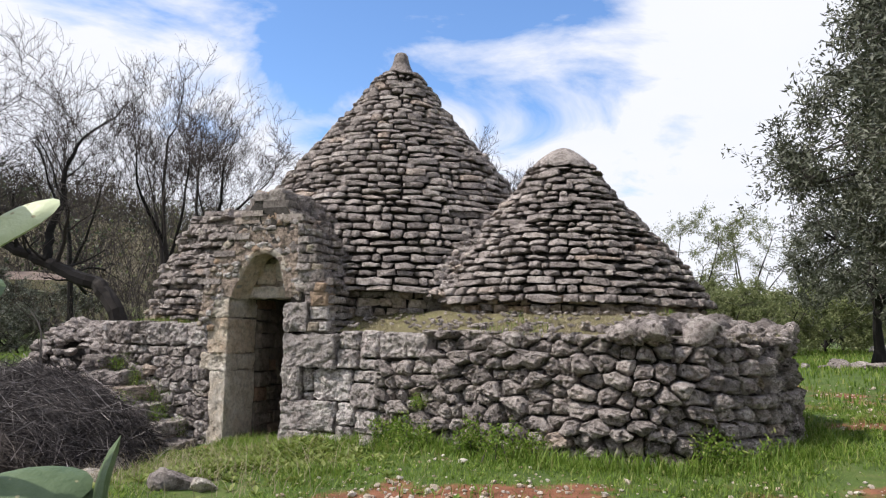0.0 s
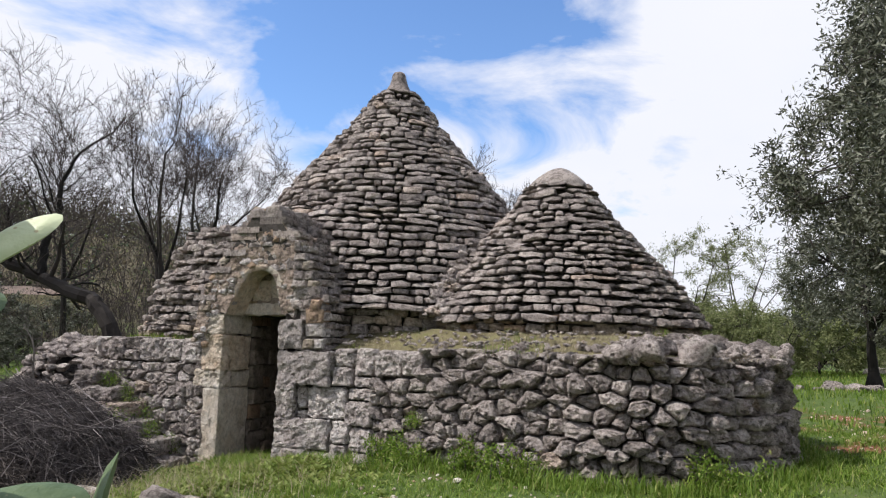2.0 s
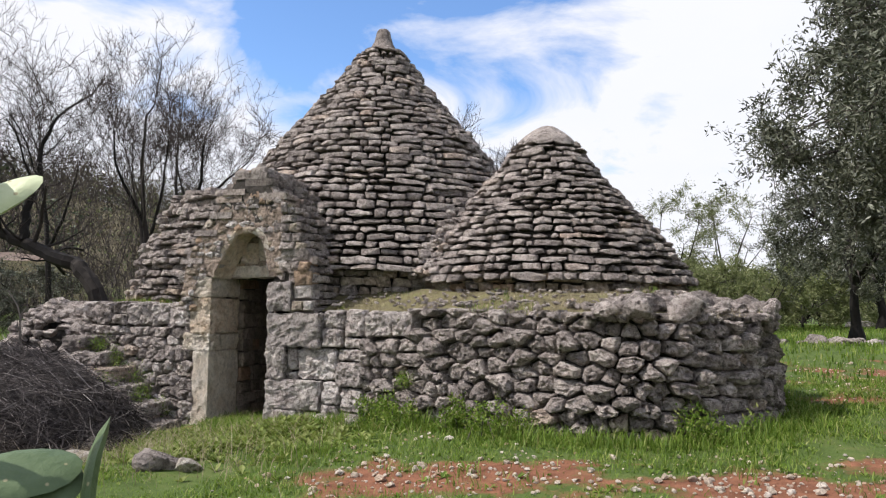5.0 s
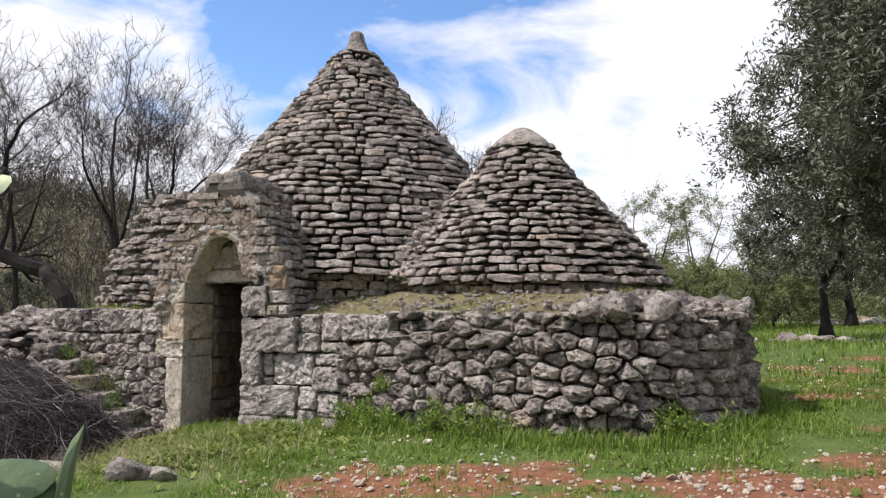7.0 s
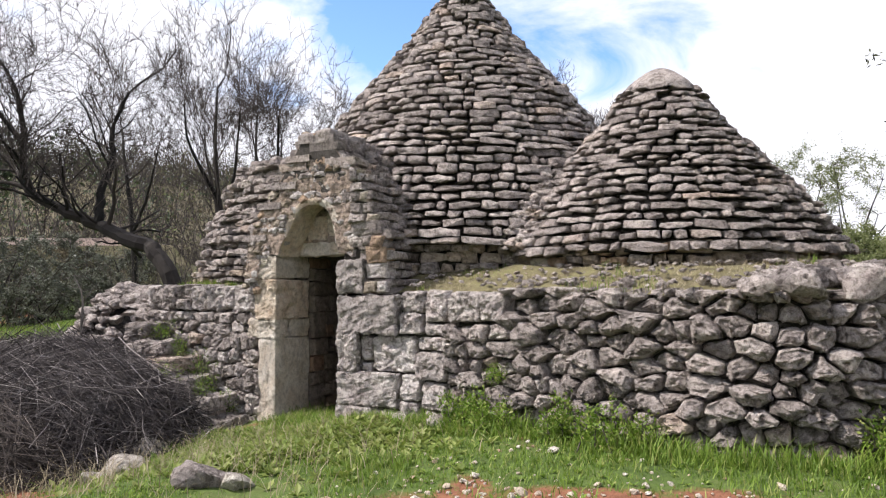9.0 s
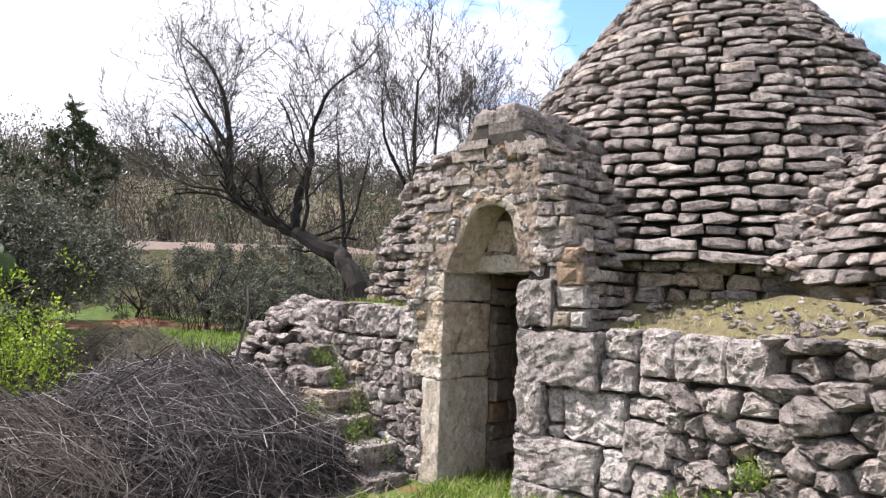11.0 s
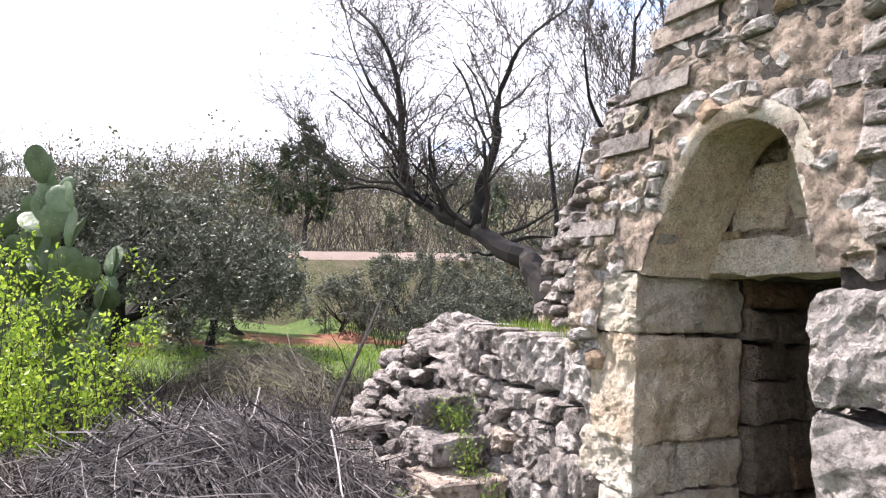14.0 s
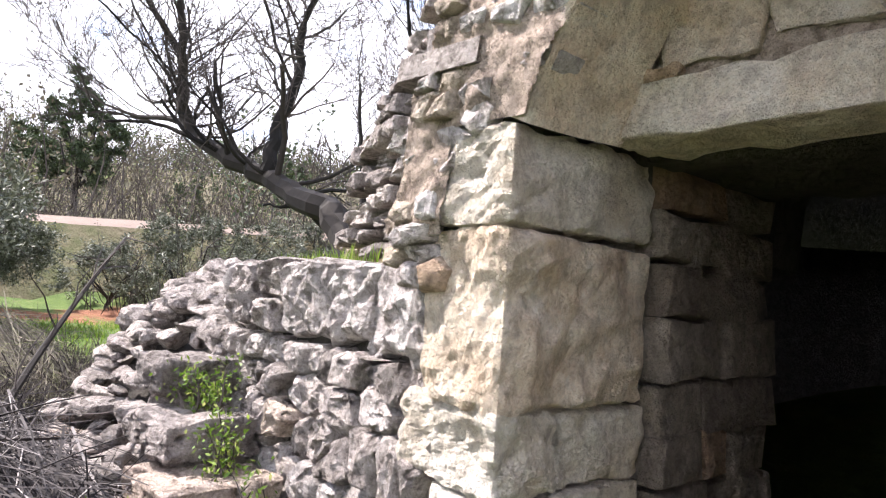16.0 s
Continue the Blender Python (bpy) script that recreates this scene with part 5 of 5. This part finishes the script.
# ---- brushwood pile ----
def brush_pile(name, at, size, count, seed, label, mat):
    r = random.Random(seed)
    e = thing(name, at, label, "brushwood")
    cx, cy, cz = at
    rx, ry, h = size

    def dome(a, f):
        """Height of the pile at angle a, fraction f of its radius."""
        return h * max(0, 1 - f ** 2.8) * (1 + .12 * noise.noise((math.cos(a) * 2, math.sin(a) * 2, f * 3)))
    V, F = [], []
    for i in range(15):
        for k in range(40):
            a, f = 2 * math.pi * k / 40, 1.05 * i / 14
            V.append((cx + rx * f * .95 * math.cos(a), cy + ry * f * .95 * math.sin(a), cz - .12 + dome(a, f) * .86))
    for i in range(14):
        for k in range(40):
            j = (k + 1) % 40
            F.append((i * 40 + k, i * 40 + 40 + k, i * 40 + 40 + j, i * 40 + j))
    # an added filling dome, near-black to paint the shade deep among the twigs
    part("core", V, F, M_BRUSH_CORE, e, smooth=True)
    V, F = [], []
    for _ in range(count):
        a, f = r.uniform(0, 6.283), math.sqrt(r.random()) * 1.05
        z = dome(a, f) + r.uniform(-.12, .07)
        p = Vector((cx + rx * f * math.cos(a), cy + ry * f * math.sin(a), cz + max(.0, z)))
        L = r.uniform(.35, 1.5) * .75
        way = r.gauss(.35, .55) if z > h * .62 else r.uniform(0, 6.283)
        d = Vector((math.cos(way), math.sin(way), r.gauss(-.03, .20)))
        # follow the slope of the dome
        q = p + d * .3
        ff = math.hypot((q.x - cx) / rx, (q.y - cy) / ry)
        d.z += max(-.7, min(.7, (dome(a, min(ff, 1.1)) - dome(a, f)) / .3))
        d.normalize()
        pts, _d = limb_path(r, p - d * L * .5, d, L, 4, .13, -.01)
        rad = r.choice((.0016, .002, .0026, .003, .0036, .006))
        tube(V, F, pts, [rad, rad, rad * .85, rad * .7, rad * .4], 3)
    for _ in range(count // 16):               # ends that stick out
        a, f = r.uniform(0, 6.283), math.sqrt(r.random())
        p = Vector((cx + rx * f * math.cos(a), cy + ry * f * math.sin(a), cz + dome(a, f) - .05))
        d = Vector((r.gauss(0, .8), r.gauss(0, .8), r.uniform(.2, 1))).normalized()
        pts, _d = limb_path(r, p, d, r.uniform(.15, .5), 4, .2, 0)
        tube(V, F, pts, [.003, .0028, .0024, .002, .001], 3)
    part("brushwood", V, F, mat, e, kind="stuff")
    return e


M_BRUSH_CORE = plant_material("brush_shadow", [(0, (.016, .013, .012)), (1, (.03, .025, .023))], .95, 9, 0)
M_ROTTEN = plant_material("rotting_brushwood", [(0, (.028, .022, .019)), (.6, (.062, .05, .043)), (.92, (.11, .09, .078)), (1, (.30, .26, .23))], .9, 8, 0)
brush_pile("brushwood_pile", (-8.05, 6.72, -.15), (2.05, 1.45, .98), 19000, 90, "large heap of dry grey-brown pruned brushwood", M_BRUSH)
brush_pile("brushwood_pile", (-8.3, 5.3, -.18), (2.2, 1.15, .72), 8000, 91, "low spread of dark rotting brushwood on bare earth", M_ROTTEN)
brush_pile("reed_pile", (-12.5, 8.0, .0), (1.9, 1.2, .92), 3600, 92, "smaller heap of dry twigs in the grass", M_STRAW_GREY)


# ---- prickly pears ----
def cactus_material(name, dark, mid, light):
    m, nt, b = material(name, .45)
    col = ramp_node(nt, [(.25, dark), (.6, mid), (.8, light)], noise_node(nt, 6, 5, .6))
    v = node(nt, "ShaderNodeTexVoronoi", Scale=24.0)
    g = nt.nodes.new("ShaderNodeNewGeometry")
    nt.links.new(g.outputs["Position"], v.inputs["Vector"])
    col = mix_node(nt, "MIX", ramp_node(nt, [(.08, (1, 1, 1)), (.16, (0, 0, 0))], v.outputs["Distance"]), col, (.30, .27, .16))
    nt.links.new(col, b.inputs["Base Color"])
    bump(nt, b, noise_node(nt, 20, 5, .6), .4, .02)
    return m


M_CACTUS = cactus_material("cactus_skin", (.05, .08, .035), (.10, .14, .07), (.18, .20, .12))
# a paled copy of the skin, with sun glare put into its colour
M_CACTUS_PALE = cactus_material("sunlit_cactus_skin", (.40, .44, .27), (.52, .56, .36), (.62, .64, .46))


def pad(parent, base, up, face, length, width, thick=.018, mat=None):
    """One flat oval joint of a cactus, growing from base along up, its flat side facing face."""
    up = up.normalized()
    side = up.cross(face).normalized()
    face = side.cross(up).normalized()
    V, F = [], []
    n, m = 18, 5
    for s in (1, -1):
        for i in range(m + 1):
            f = 1 - i / m
            for k in range(n):
                a = 2 * math.pi * k / n
                w = width * .5 * f * math.sin(a) * (1 + .18 * math.cos(a))
                l = length * .5 * (1 + f * math.cos(a))
                d = thick * math.sqrt(max(0, 1 - f ** 3)) * s
                V.append(base + up * l + side * w + face * (d + .012 * math.sin(l * 14)))
    for s in range(2):
        o = s * (m + 1) * n
        for i in range(m):
            for k in range(n):
                j = (k + 1) % n
                q = (o + i * n + k, o + i * n + j, o + i * n + n + j, o + i * n + n + k)
                F.append(q if s == 0 else q[::-1])
    return part("pad", V, F, mat or M_CACTUS, parent, smooth=True)


def cactus(at, label, rows, seed):
    """rows: (base, up, face, length, width) of the pads that stand free; more are grown to carry them."""
    e = thing("prickly_pear", at, label, "cactus", "prickly pears")
    for base, up, face, l, w in rows:
        # the narrow top pads wear the glare-pale copy
        pad(e, Vector(base), Vector(up), Vector(face), l, w, mat=M_CACTUS_PALE if w < .13 else None)
    return e


def grown_cactus(at, label, height, reach, seed):
    r = random.Random(seed)
    rows = []

    for _ in range(10):
        p = Vector(at) + Vector((r.gauss(0, reach), r.gauss(0, reach), -.05))
        d = Vector((r.gauss(0, .25), r.gauss(0, .25), 1))
        top = at[2] + height * r.uniform(.6, 1)
        while p.z < top:
            l = r.uniform(.36, .48)
            d = (d.normalized() + Vector((r.gauss(0, .3), r.gauss(0, .3), .5))).normalized()
            rows.append((p.copy(), d.copy(), Vector((r.gauss(0, 1), r.gauss(0, 1), r.gauss(0, .2))), l, l * r.uniform(.62, .76)))
            p = p + d * l * .93
            for _k in range(2 if p.z > at[2] + .5 else 0):
                s = (d + Vector((r.gauss(0, .8), r.gauss(0, .8), .2))).normalized()
                l2 = r.uniform(.30, .42)
                rows.append((p.copy(), s, Vector((r.gauss(0, 1), r.gauss(0, 1), r.gauss(0, .3))), l2, l2 * .68))
    return cactus(at, label, rows, seed)


grown_cactus(place_at(-12.0, 5.55), "tall prickly pear with thick green pads", 2.7, .5, 101)
gz = ground_z(-1.95, 1.35)
cactus((-1.95, 1.25, gz), "prickly pear with pale-edged pads beside the walk", [
    ((-2.02, 1.20, gz - .05), (.05, 0, 1), (.3, -1, 0), .42, .24), ((-2.0, 1.21, gz + .33), (-.1, .05, 1), (1, -.4, .1), .40, .25), ((-2.04, 1.23, gz + .70), (.05, 0, 1), (.6, -1, 0), .40, .24),
    ((-2.02, 1.22, gz + 1.06), (.2, .1, 1), (.4, -1, .1), .36, .22), ((-1.94, 1.24, gz + 1.36), (.5, .2, .3), (.6, -.9, .3), .22, .16),
    ((-1.79, 1.31, 1.73), (.17, .17, .22), (.2, -.8, .55), .29, .10), ((-1.86, 1.27, 1.86), (.16, .12, .2), (.9, .5, -.7), .2, .12), ((-1.90, 1.26, 1.60), (.2, .16, .1), (.3, -.6, .8), .24, .16),
    ((-1.98, 1.25, gz + .74), (.9, .3, .42), (-.3, -.35, .85), .30, .2), ((-1.771, 1.306, 1.125), (.206, .26, .062), (.60, -.52, 1.25), .345, .17), ((-1.70, 1.36, 1.0), (.131, .199, .157), (.65, -.5, 1.0), .30, .15),
    ((-1.532, 1.50, .86), (.002, .12, .40), (.69, .72, 0), .45, .15), ((-1.60, 1.45, gz - .02), (.1, .1, 1), (.7, -.7, 0), .4, .2), ((-1.56, 1.48, gz + .32), (.1, .1, 1), (.75, .6, 0), .34, .16)], 102)

# ---- grass, weeds and stones on the ground ----
M_LIME_WEED = plant_material("weed_leaves", [(0, (.10, .14, .025)), (.6, (.19, .24, .05)), (1, (.30, .32, .11))], .6, 2, .35)


def blades(name, label, count, seed, where, mat, high, wide, category="grass", bend=.35, dz=None):
    """Many single blades, each bent once; where(r) gives a place and a height factor, or None."""
    r = random.Random(seed)
    V, F = [], []
    n = 0
    while n < count:
        n += 1
        w = where(r)
        if w is None:
            continue
        x, y, k = w
        z = (ground_z(x, y) if dz is None else dz(x, y)) - .01
        a = r.uniform(0, 6.283)
        h = high * k * r.uniform(.45, 1.25)
        b = h * bend * r.uniform(.2, 1.8)
        s = wide * r.uniform(.7, 1.3)
        ca, sa = math.cos(a), math.sin(a)
        o = len(V)
        V += [(x - sa * s, y + ca * s, z), (x + sa * s, y - ca * s, z), (x + ca * b * .4 + sa * s * .8, y + sa * b * .4 - ca * s * .8, z + h * .6),
              (x + ca * b * .4 - sa * s * .8, y + sa * b * .4 + ca * s * .8, z + h * .6), (x + ca * b, y + sa * b, z + h * .95)]
        F += [(o, o + 1, o + 2, o + 3), (o + 3, o + 2, o + 4)]
    ob = part(name, V, F, mat, None)
    return tagged(ob, label, category, kind="stuff")


def in_front(x, y):
    """Outside the terrace, the porch and the walls."""
    if y > 7.85 and x < -3.6:
        return -5.75 < x < -5.05 and y < 8.2
    if x > .9 or y < 6.7:
        return True
    best = min(((x - p.x) ** 2 + (y - p.y) ** 2, i) for i, p in enumerate(TERRACE.p[::2]))[1] * 2
    p, n = TERRACE.p[best], TERRACE.p[min(best + 1, len(TERRACE.p) - 1)] - TERRACE.p[max(best - 1, 0)]
    return (Vector((x, y)) - p).dot(Vector((n.y, -n.x))) > .02


def lawn(r):
    x, y = r.uniform(-7.2, 4.5), r.uniform(3.4, 12.5)
    if r.random() < soil(x, y) * 1.25 or not in_front(x, y):
        return None
    if x < -6.3 and y < 6.0 and r.random() < .7:
        return None
    p = noise.noise((x * 1.4, y * 1.4, 7))
    if r.random() > .75 + p:
        return None
    return x, y, (.7 + .6 * p) * (.62 if x < -3.8 else 1)


blades("grass", "fresh spring grass in front of the terrace", 190000, 200, lawn, M_GRASS, .095, .0036, bend=.7)


def foot(r):
    u = r.uniform(.1, TERRACE.length * .72)
    p = TERRACE.place(u, 0, r.gauss(.16, .12) + .05)
    return p.x, p.y, r.uniform(.7, 1.6) * (1 + .8 * noise.noise((u * 1.5, 0, 3))) * min(1, .35 + .5 * u)


blades("tall_grass", "taller grass and weeds along the foot of the wall", 9000, 201, foot, M_GRASS, .11, .004, bend=.6)


def by_door(r):
    x, y = r.gauss(-5.3, .8), r.gauss(7.15, .6)
    return (x, y, r.uniform(.7, 1.4)) if in_front(x, y) else None


blades("tall_grass", "rank grass before the doorway", 5000, 202, by_door, M_GRASS, .10, .004, bend=1.1)


def doorway(r):
    return r.uniform(-5.8, -5.04), min(8.5, r.gauss(7.95, .28)), r.uniform(.3, 1.1)


blades("tall_grass", "dark weeds growing in the doorway", 3400, 203, doorway, M_GRASS, .13, .004, bend=.9)


def dry(r):
    x, y = r.gauss(-6.2, 1.4), r.gauss(5.9, .8)
    return (x, y, r.uniform(.4, 1.4)) if y < 7.2 else None


blades("dry_grass", "dead straw-coloured stalks among the grass", 2400, 204, dry, M_STRAW, .2, .0025, bend=.8)


def meadow(r):
    x, y = r.uniform(-1, 16), r.uniform(11, 40)
    if y < 14 and x < 1.5 or r.random() < soil(x, y):
        return None
    return x, y, 1


blades("meadow", "bright green meadow grass beyond the terrace", 45000, 205, meadow, M_GRASS, .13, .011)


def strip(r):
    x, y = r.uniform(-19.5, -9.6), r.uniform(5.5, 12.5)
    if r.random() < soil(x, y) or math.hypot((x + 8.45) / 2, (y - 6.3) / 1.5) < 1.05 or x > -13.6:
        return None
    return x, y, 1


blades("meadow", "green grass strip beyond the brushwood", 22000, 206, strip, M_GRASS, .10, .007, bend=.6)


def ledge_z(x, y):
    """The sloping turf between the rim and the drums."""
    d = min(math.hypot(x - p.x, y - p.y) for p in TERRACE.p[::3])
    return RIM - .03 + .25 * min(1, max(0, d - .05) / .95)


def ledge(r):
    u = r.uniform(.9, TERRACE.length * .8)
    p = TERRACE.place(u, 0, -r.uniform(.1, 1.1))
    if math.hypot(p.x - AX1, p.y - AY1) < 3.03 or math.hypot(p.x - AX2, p.y - AY2) < 1.92 or noise.noise((p.x * 2, p.y * 2, 8)) < -.1:
        return None
    return p.x, p.y, r.uniform(.4, 1.3)


blades("dry_grass", "dry turf grass on the terrace ledge", 9000, 207, ledge, M_STRAW, .045, .002, bend=1.2, dz=ledge_z)
blades("grass", "green tufts on the terrace ledge", 5000, 208, lambda r: (lambda w: w if w and noise.noise((w[0] * 1.3, w[1] * 1.3, 21)) > .12 else None)(ledge(r)), M_GRASS, .07, .0025, dz=ledge_z)


def wall_top(r):
    p = LEFT.place(r.uniform(.9, LEFT.length - .15), 0, -r.uniform(.2, .55))
    return p.x, p.y, r.uniform(.4, 1.2)


blades("grass", "small green tuft on the retaining wall", 1500, 209, wall_top, M_GRASS, .10, .003, dz=lambda x, y: 1.58)

def low_weeds(name, label, count, seed, where, mat, leaf):
    """Small broad leaves in rosettes close to the ground."""
    r = random.Random(seed)
    V, F = [], []
    for _ in range(count):
        w = where(r)
        if w is None:
            continue
        p = Vector((w[0], w[1], ground_z(w[0], w[1])))
        for _k in range(r.choice((5, 7, 9))):
            a = r.uniform(0, 6.283)
            d = Vector((math.cos(a), math.sin(a), r.uniform(.2, 1.3))).normalized()
            s = d.cross(Vector((0, 0, 1))).normalized()
            l, wd = leaf[0] * r.uniform(.6, 1.5) * w[2], leaf[1] * r.uniform(.7, 1.3) * w[2]
            o = len(V)
            V += [p, p + d * l * .55 + s * wd, p + d * l - Vector((0, 0, l * .15)), p + d * l * .55 - s * wd]
            F.append((o, o + 1, o + 2, o + 3))
    return tagged(part(name, V, F, mat, None), label, "weeds", kind="stuff")


low_weeds("weeds", "low broad-leaved weeds among the grass", 5200, 220, lawn, M_GRASS, (.07, .014))
low_weeds("weeds", "pale low weeds before the doorway", 5200, 221, by_door, M_LIME_WEED, (.075, .017))
blades("dry_grass", "dead stalks among the doorway grass", 1000, 222, by_door, M_STRAW, .16, .002, bend=1.1)

# boulders in the grass, each one seen from near
M_PALE = stone_material("pale_boulder", (.44, .40, .36), (.50, .455, .41), (.56, .51, .45), (.55, .42, .31), 0.8, 0.6)
rock_thing(-4.45, 5.38, .22, 1, "pitted grey boulder with an orange stain in grass", .55)
rock_thing(-4.22, 5.45, .15, 2, "pale lichened rock lying in the grass", .5, M_PALE)
rock_thing(-6.0, 6.02, .22, 3, "pale angular rock at the edge of the brushwood", .7, M_PALE)
rock_thing(-6.15, 6.5, .19, 4, "pale angular rock at the edge of the brushwood", .8, M_PALE)
rock_thing(-6.05, 5.75, .15, 5, "small pale rock in dead grass", .6, M_PALE)
rock_thing(-6.75, 5.5, .2, 6, "grey rock beside the brushwood", .6)
rock_thing(-3.62, 7.52, .19, 7, "pale block lying against the wall's foot", .55, M_PALE)
rock_thing(-4.05, 7.66, .13, 8, "pale block lying against the wall's foot", .55, M_PALE)
rock_thing(2.5, 9.35, .28, 9, "grey rock beside the olive's trunk", .7)
r = random.Random(31)
for k in range(26):                # a line of field stones
    x = 1.0 + 6.5 * (k + r.uniform(-.3, .3)) / 26
    tagged(rock_thing(x, 18.9 + .05 * x + r.uniform(-.15, .15), r.uniform(.12, .3), 40 + k, "weathered field stone in a low row", .55), group="field stones")

for k in range(30):                # a tumbled boundary wall across the field
    tagged(rock_thing(6.0 + 9 * k / 30 + r.uniform(-.1, .1), 33 + r.uniform(-.25, .25), r.uniform(.25, .45), 90 + k, "pale stone of a tumbled boundary wall", .8, M_PALE), group="boundary stones")

# pebbles in the red soil
V, F = [], []
r = random.Random(33)
shapes = [rock_geo((0, 0, 0), 1, 500 + k, .6, 1) for k in range(6)]
n = 0
while n < 2600:
    x, y = (r.uniform(-3.5, 4.5), r.uniform(3, 7)) if r.random() < .75 else (r.uniform(.8, 6), r.uniform(8, 15))
    if not in_front(x, y) or r.random() > soil(x, y) + .05:
        continue
    n += 1
    s = min(.07, .013 * math.exp(r.gauss(.25, .5)))
    a = r.uniform(0, 6.283)
    sv, sf = r.choice(shapes)
    o = len(V)
    z = ground_z(x, y) + s * .3
    V += [(x + s * (v.x * math.cos(a) - v.y * math.sin(a)), y + s * (v.x * math.sin(a) + v.y * math.cos(a)), z + s * v.z) for v in sv]
    F += [[i + o for i in f] for f in sf]
M_PEBBLE = stone_material("pale_pebbles", (.60, .48, .38), (.70, .60, .50), (.78, .70, .62), (.58, .40, .29), 0.85, 0.2)
tagged(part("pebbles", V, F, M_PEBBLE, None), "pale limestone pebbles strewn over red soil", "pebbles", kind="stuff")


# ---- the lime-green bush, weeds and loose branches ----
def shoot_bush(at, label, stems, high, reach, per, leaf, mat, seed, category="bush", name="green_bush"):
    r = random.Random(seed)
    e = thing(name, at, label, category)
    V, F, LV, LF = [], [], [], []
    for _ in range(stems):
        p = Vector(at) + Vector((r.gauss(0, reach), r.gauss(0, reach), -.03))
        d = Vector((r.gauss(0, .22), r.gauss(0, .22), 1)).normalized()
        pts, dd = limb_path(r, p, d, high * r.uniform(.5, 1.1), 9, .10, .04)
        tube(V, F, pts, [.008 * (1 - .085 * i) for i in range(10)], 4)
        for q in range(2, 10):
            leaf_quads(r, LV, LF, pts[q], dd, per, leaf[0], leaf[1], .05)
            if r.random() < .5:
                side = Vector((r.gauss(0, 1), r.gauss(0, 1), .8)).normalized()
                sp, sd = limb_path(r, pts[q], side, high * .16, 3, .15, .1)
                tube(V, F, sp, [.004, .003, .002, .001], 3)
                for s in sp[1:]:
                    leaf_quads(r, LV, LF, s, sd, per, leaf[0], leaf[1], .035)
    part("stalk", V, F, M_TWIG, e, kind="stuff")
    part("foliage", LV, LF, mat, e, kind="stuff")
    return e


shoot_bush(place_at(-10.4, 5.55), "upright bush in bright lime-green spring leaf", 60, 2.1, .5, 9, (.05, .026), M_LIME, 301)
shoot_bush(place_at(-9.9, 4.6), "upright bush in bright lime-green spring leaf", 26, 1.5, .35, 8, (.05, .026), M_LIME, 302)
for x, y, z, h, s in ((-7.05, 7.45, .5, .35, 303), (-6.75, 7.7, .34, .3, 304), (-7.75, 8.1, .95, .3, 305), (-6.85, 7.95, .30, .55, 315), (-7.1, 8.0, .5, .6, 316), (-6.55, 7.93, .12, .5, 317), (-7.35, 8.02, .7, .5, 318)):
    shoot_bush((x, y, z), "green weed growing out of the stone stair", 6, h * .6, .04, 3, (.03, .012), M_GRASS, s, "weed", "weed")
for x, s in ((-3.3, 306), (-2.9, 307), (-2.2, 308), (-1.6, 309), (.2, 310)):
    p = TERRACE.place(max(0, x + 5.05), 0, .12)
    shoot_bush((p.x, p.y, ground_z(p.x, p.y)), "leafy weed at the foot of the wall", 12, .32, .12, 6, (.045, .018), M_GRASS, s, "weed", "weed")
shoot_bush((-3.05, 7.55, .78), "small leafy weed in a wall joint", 5, .09, .03, 4, (.03, .012), M_GRASS, 311, "weed", "weed")


def loose_branch(pts, rad, label, seed):
    r = random.Random(seed)
    e = thing("fallen_branch", pts[0], label, "branch")
    V, F, TV, TF = [], [], [], []
    P = spline([Vector(p) for p in pts], 5)
    tube(V, F, P, [rad * (1 - .7 * i / (len(P) - 1)) for i in range(len(P))], 6)
    for i in range(2, len(P)):
        d = ((P[i] - P[i - 1]).normalized() + Vector((r.gauss(0, .7), r.gauss(0, .7), r.gauss(.2, .5)))).normalized()
        q, _d = limb_path(r, P[i], d, r.uniform(.15, .5), 4, .2, 0)
        tube(TV, TF, q, [.006, .005, .004, .003, .0015], 3)
    part("stem", V, F, M_BARK, e)
    part("branchwork", TV, TF, M_TWIG, e, kind="stuff")


loose_branch([(-8.1, 7.25, .55), (-8.6, 7.6, 1.0), (-9.1, 8.0, 1.45), (-9.8, 8.4, 1.75)], .022, "dark forked branch lying across the brushwood", 401)
loose_branch([(-7.0, 7.1, .35), (-7.5, 7.2, .75), (-8.3, 7.4, 1.0)], .014, "thin dry branch leaning on the stair", 402)
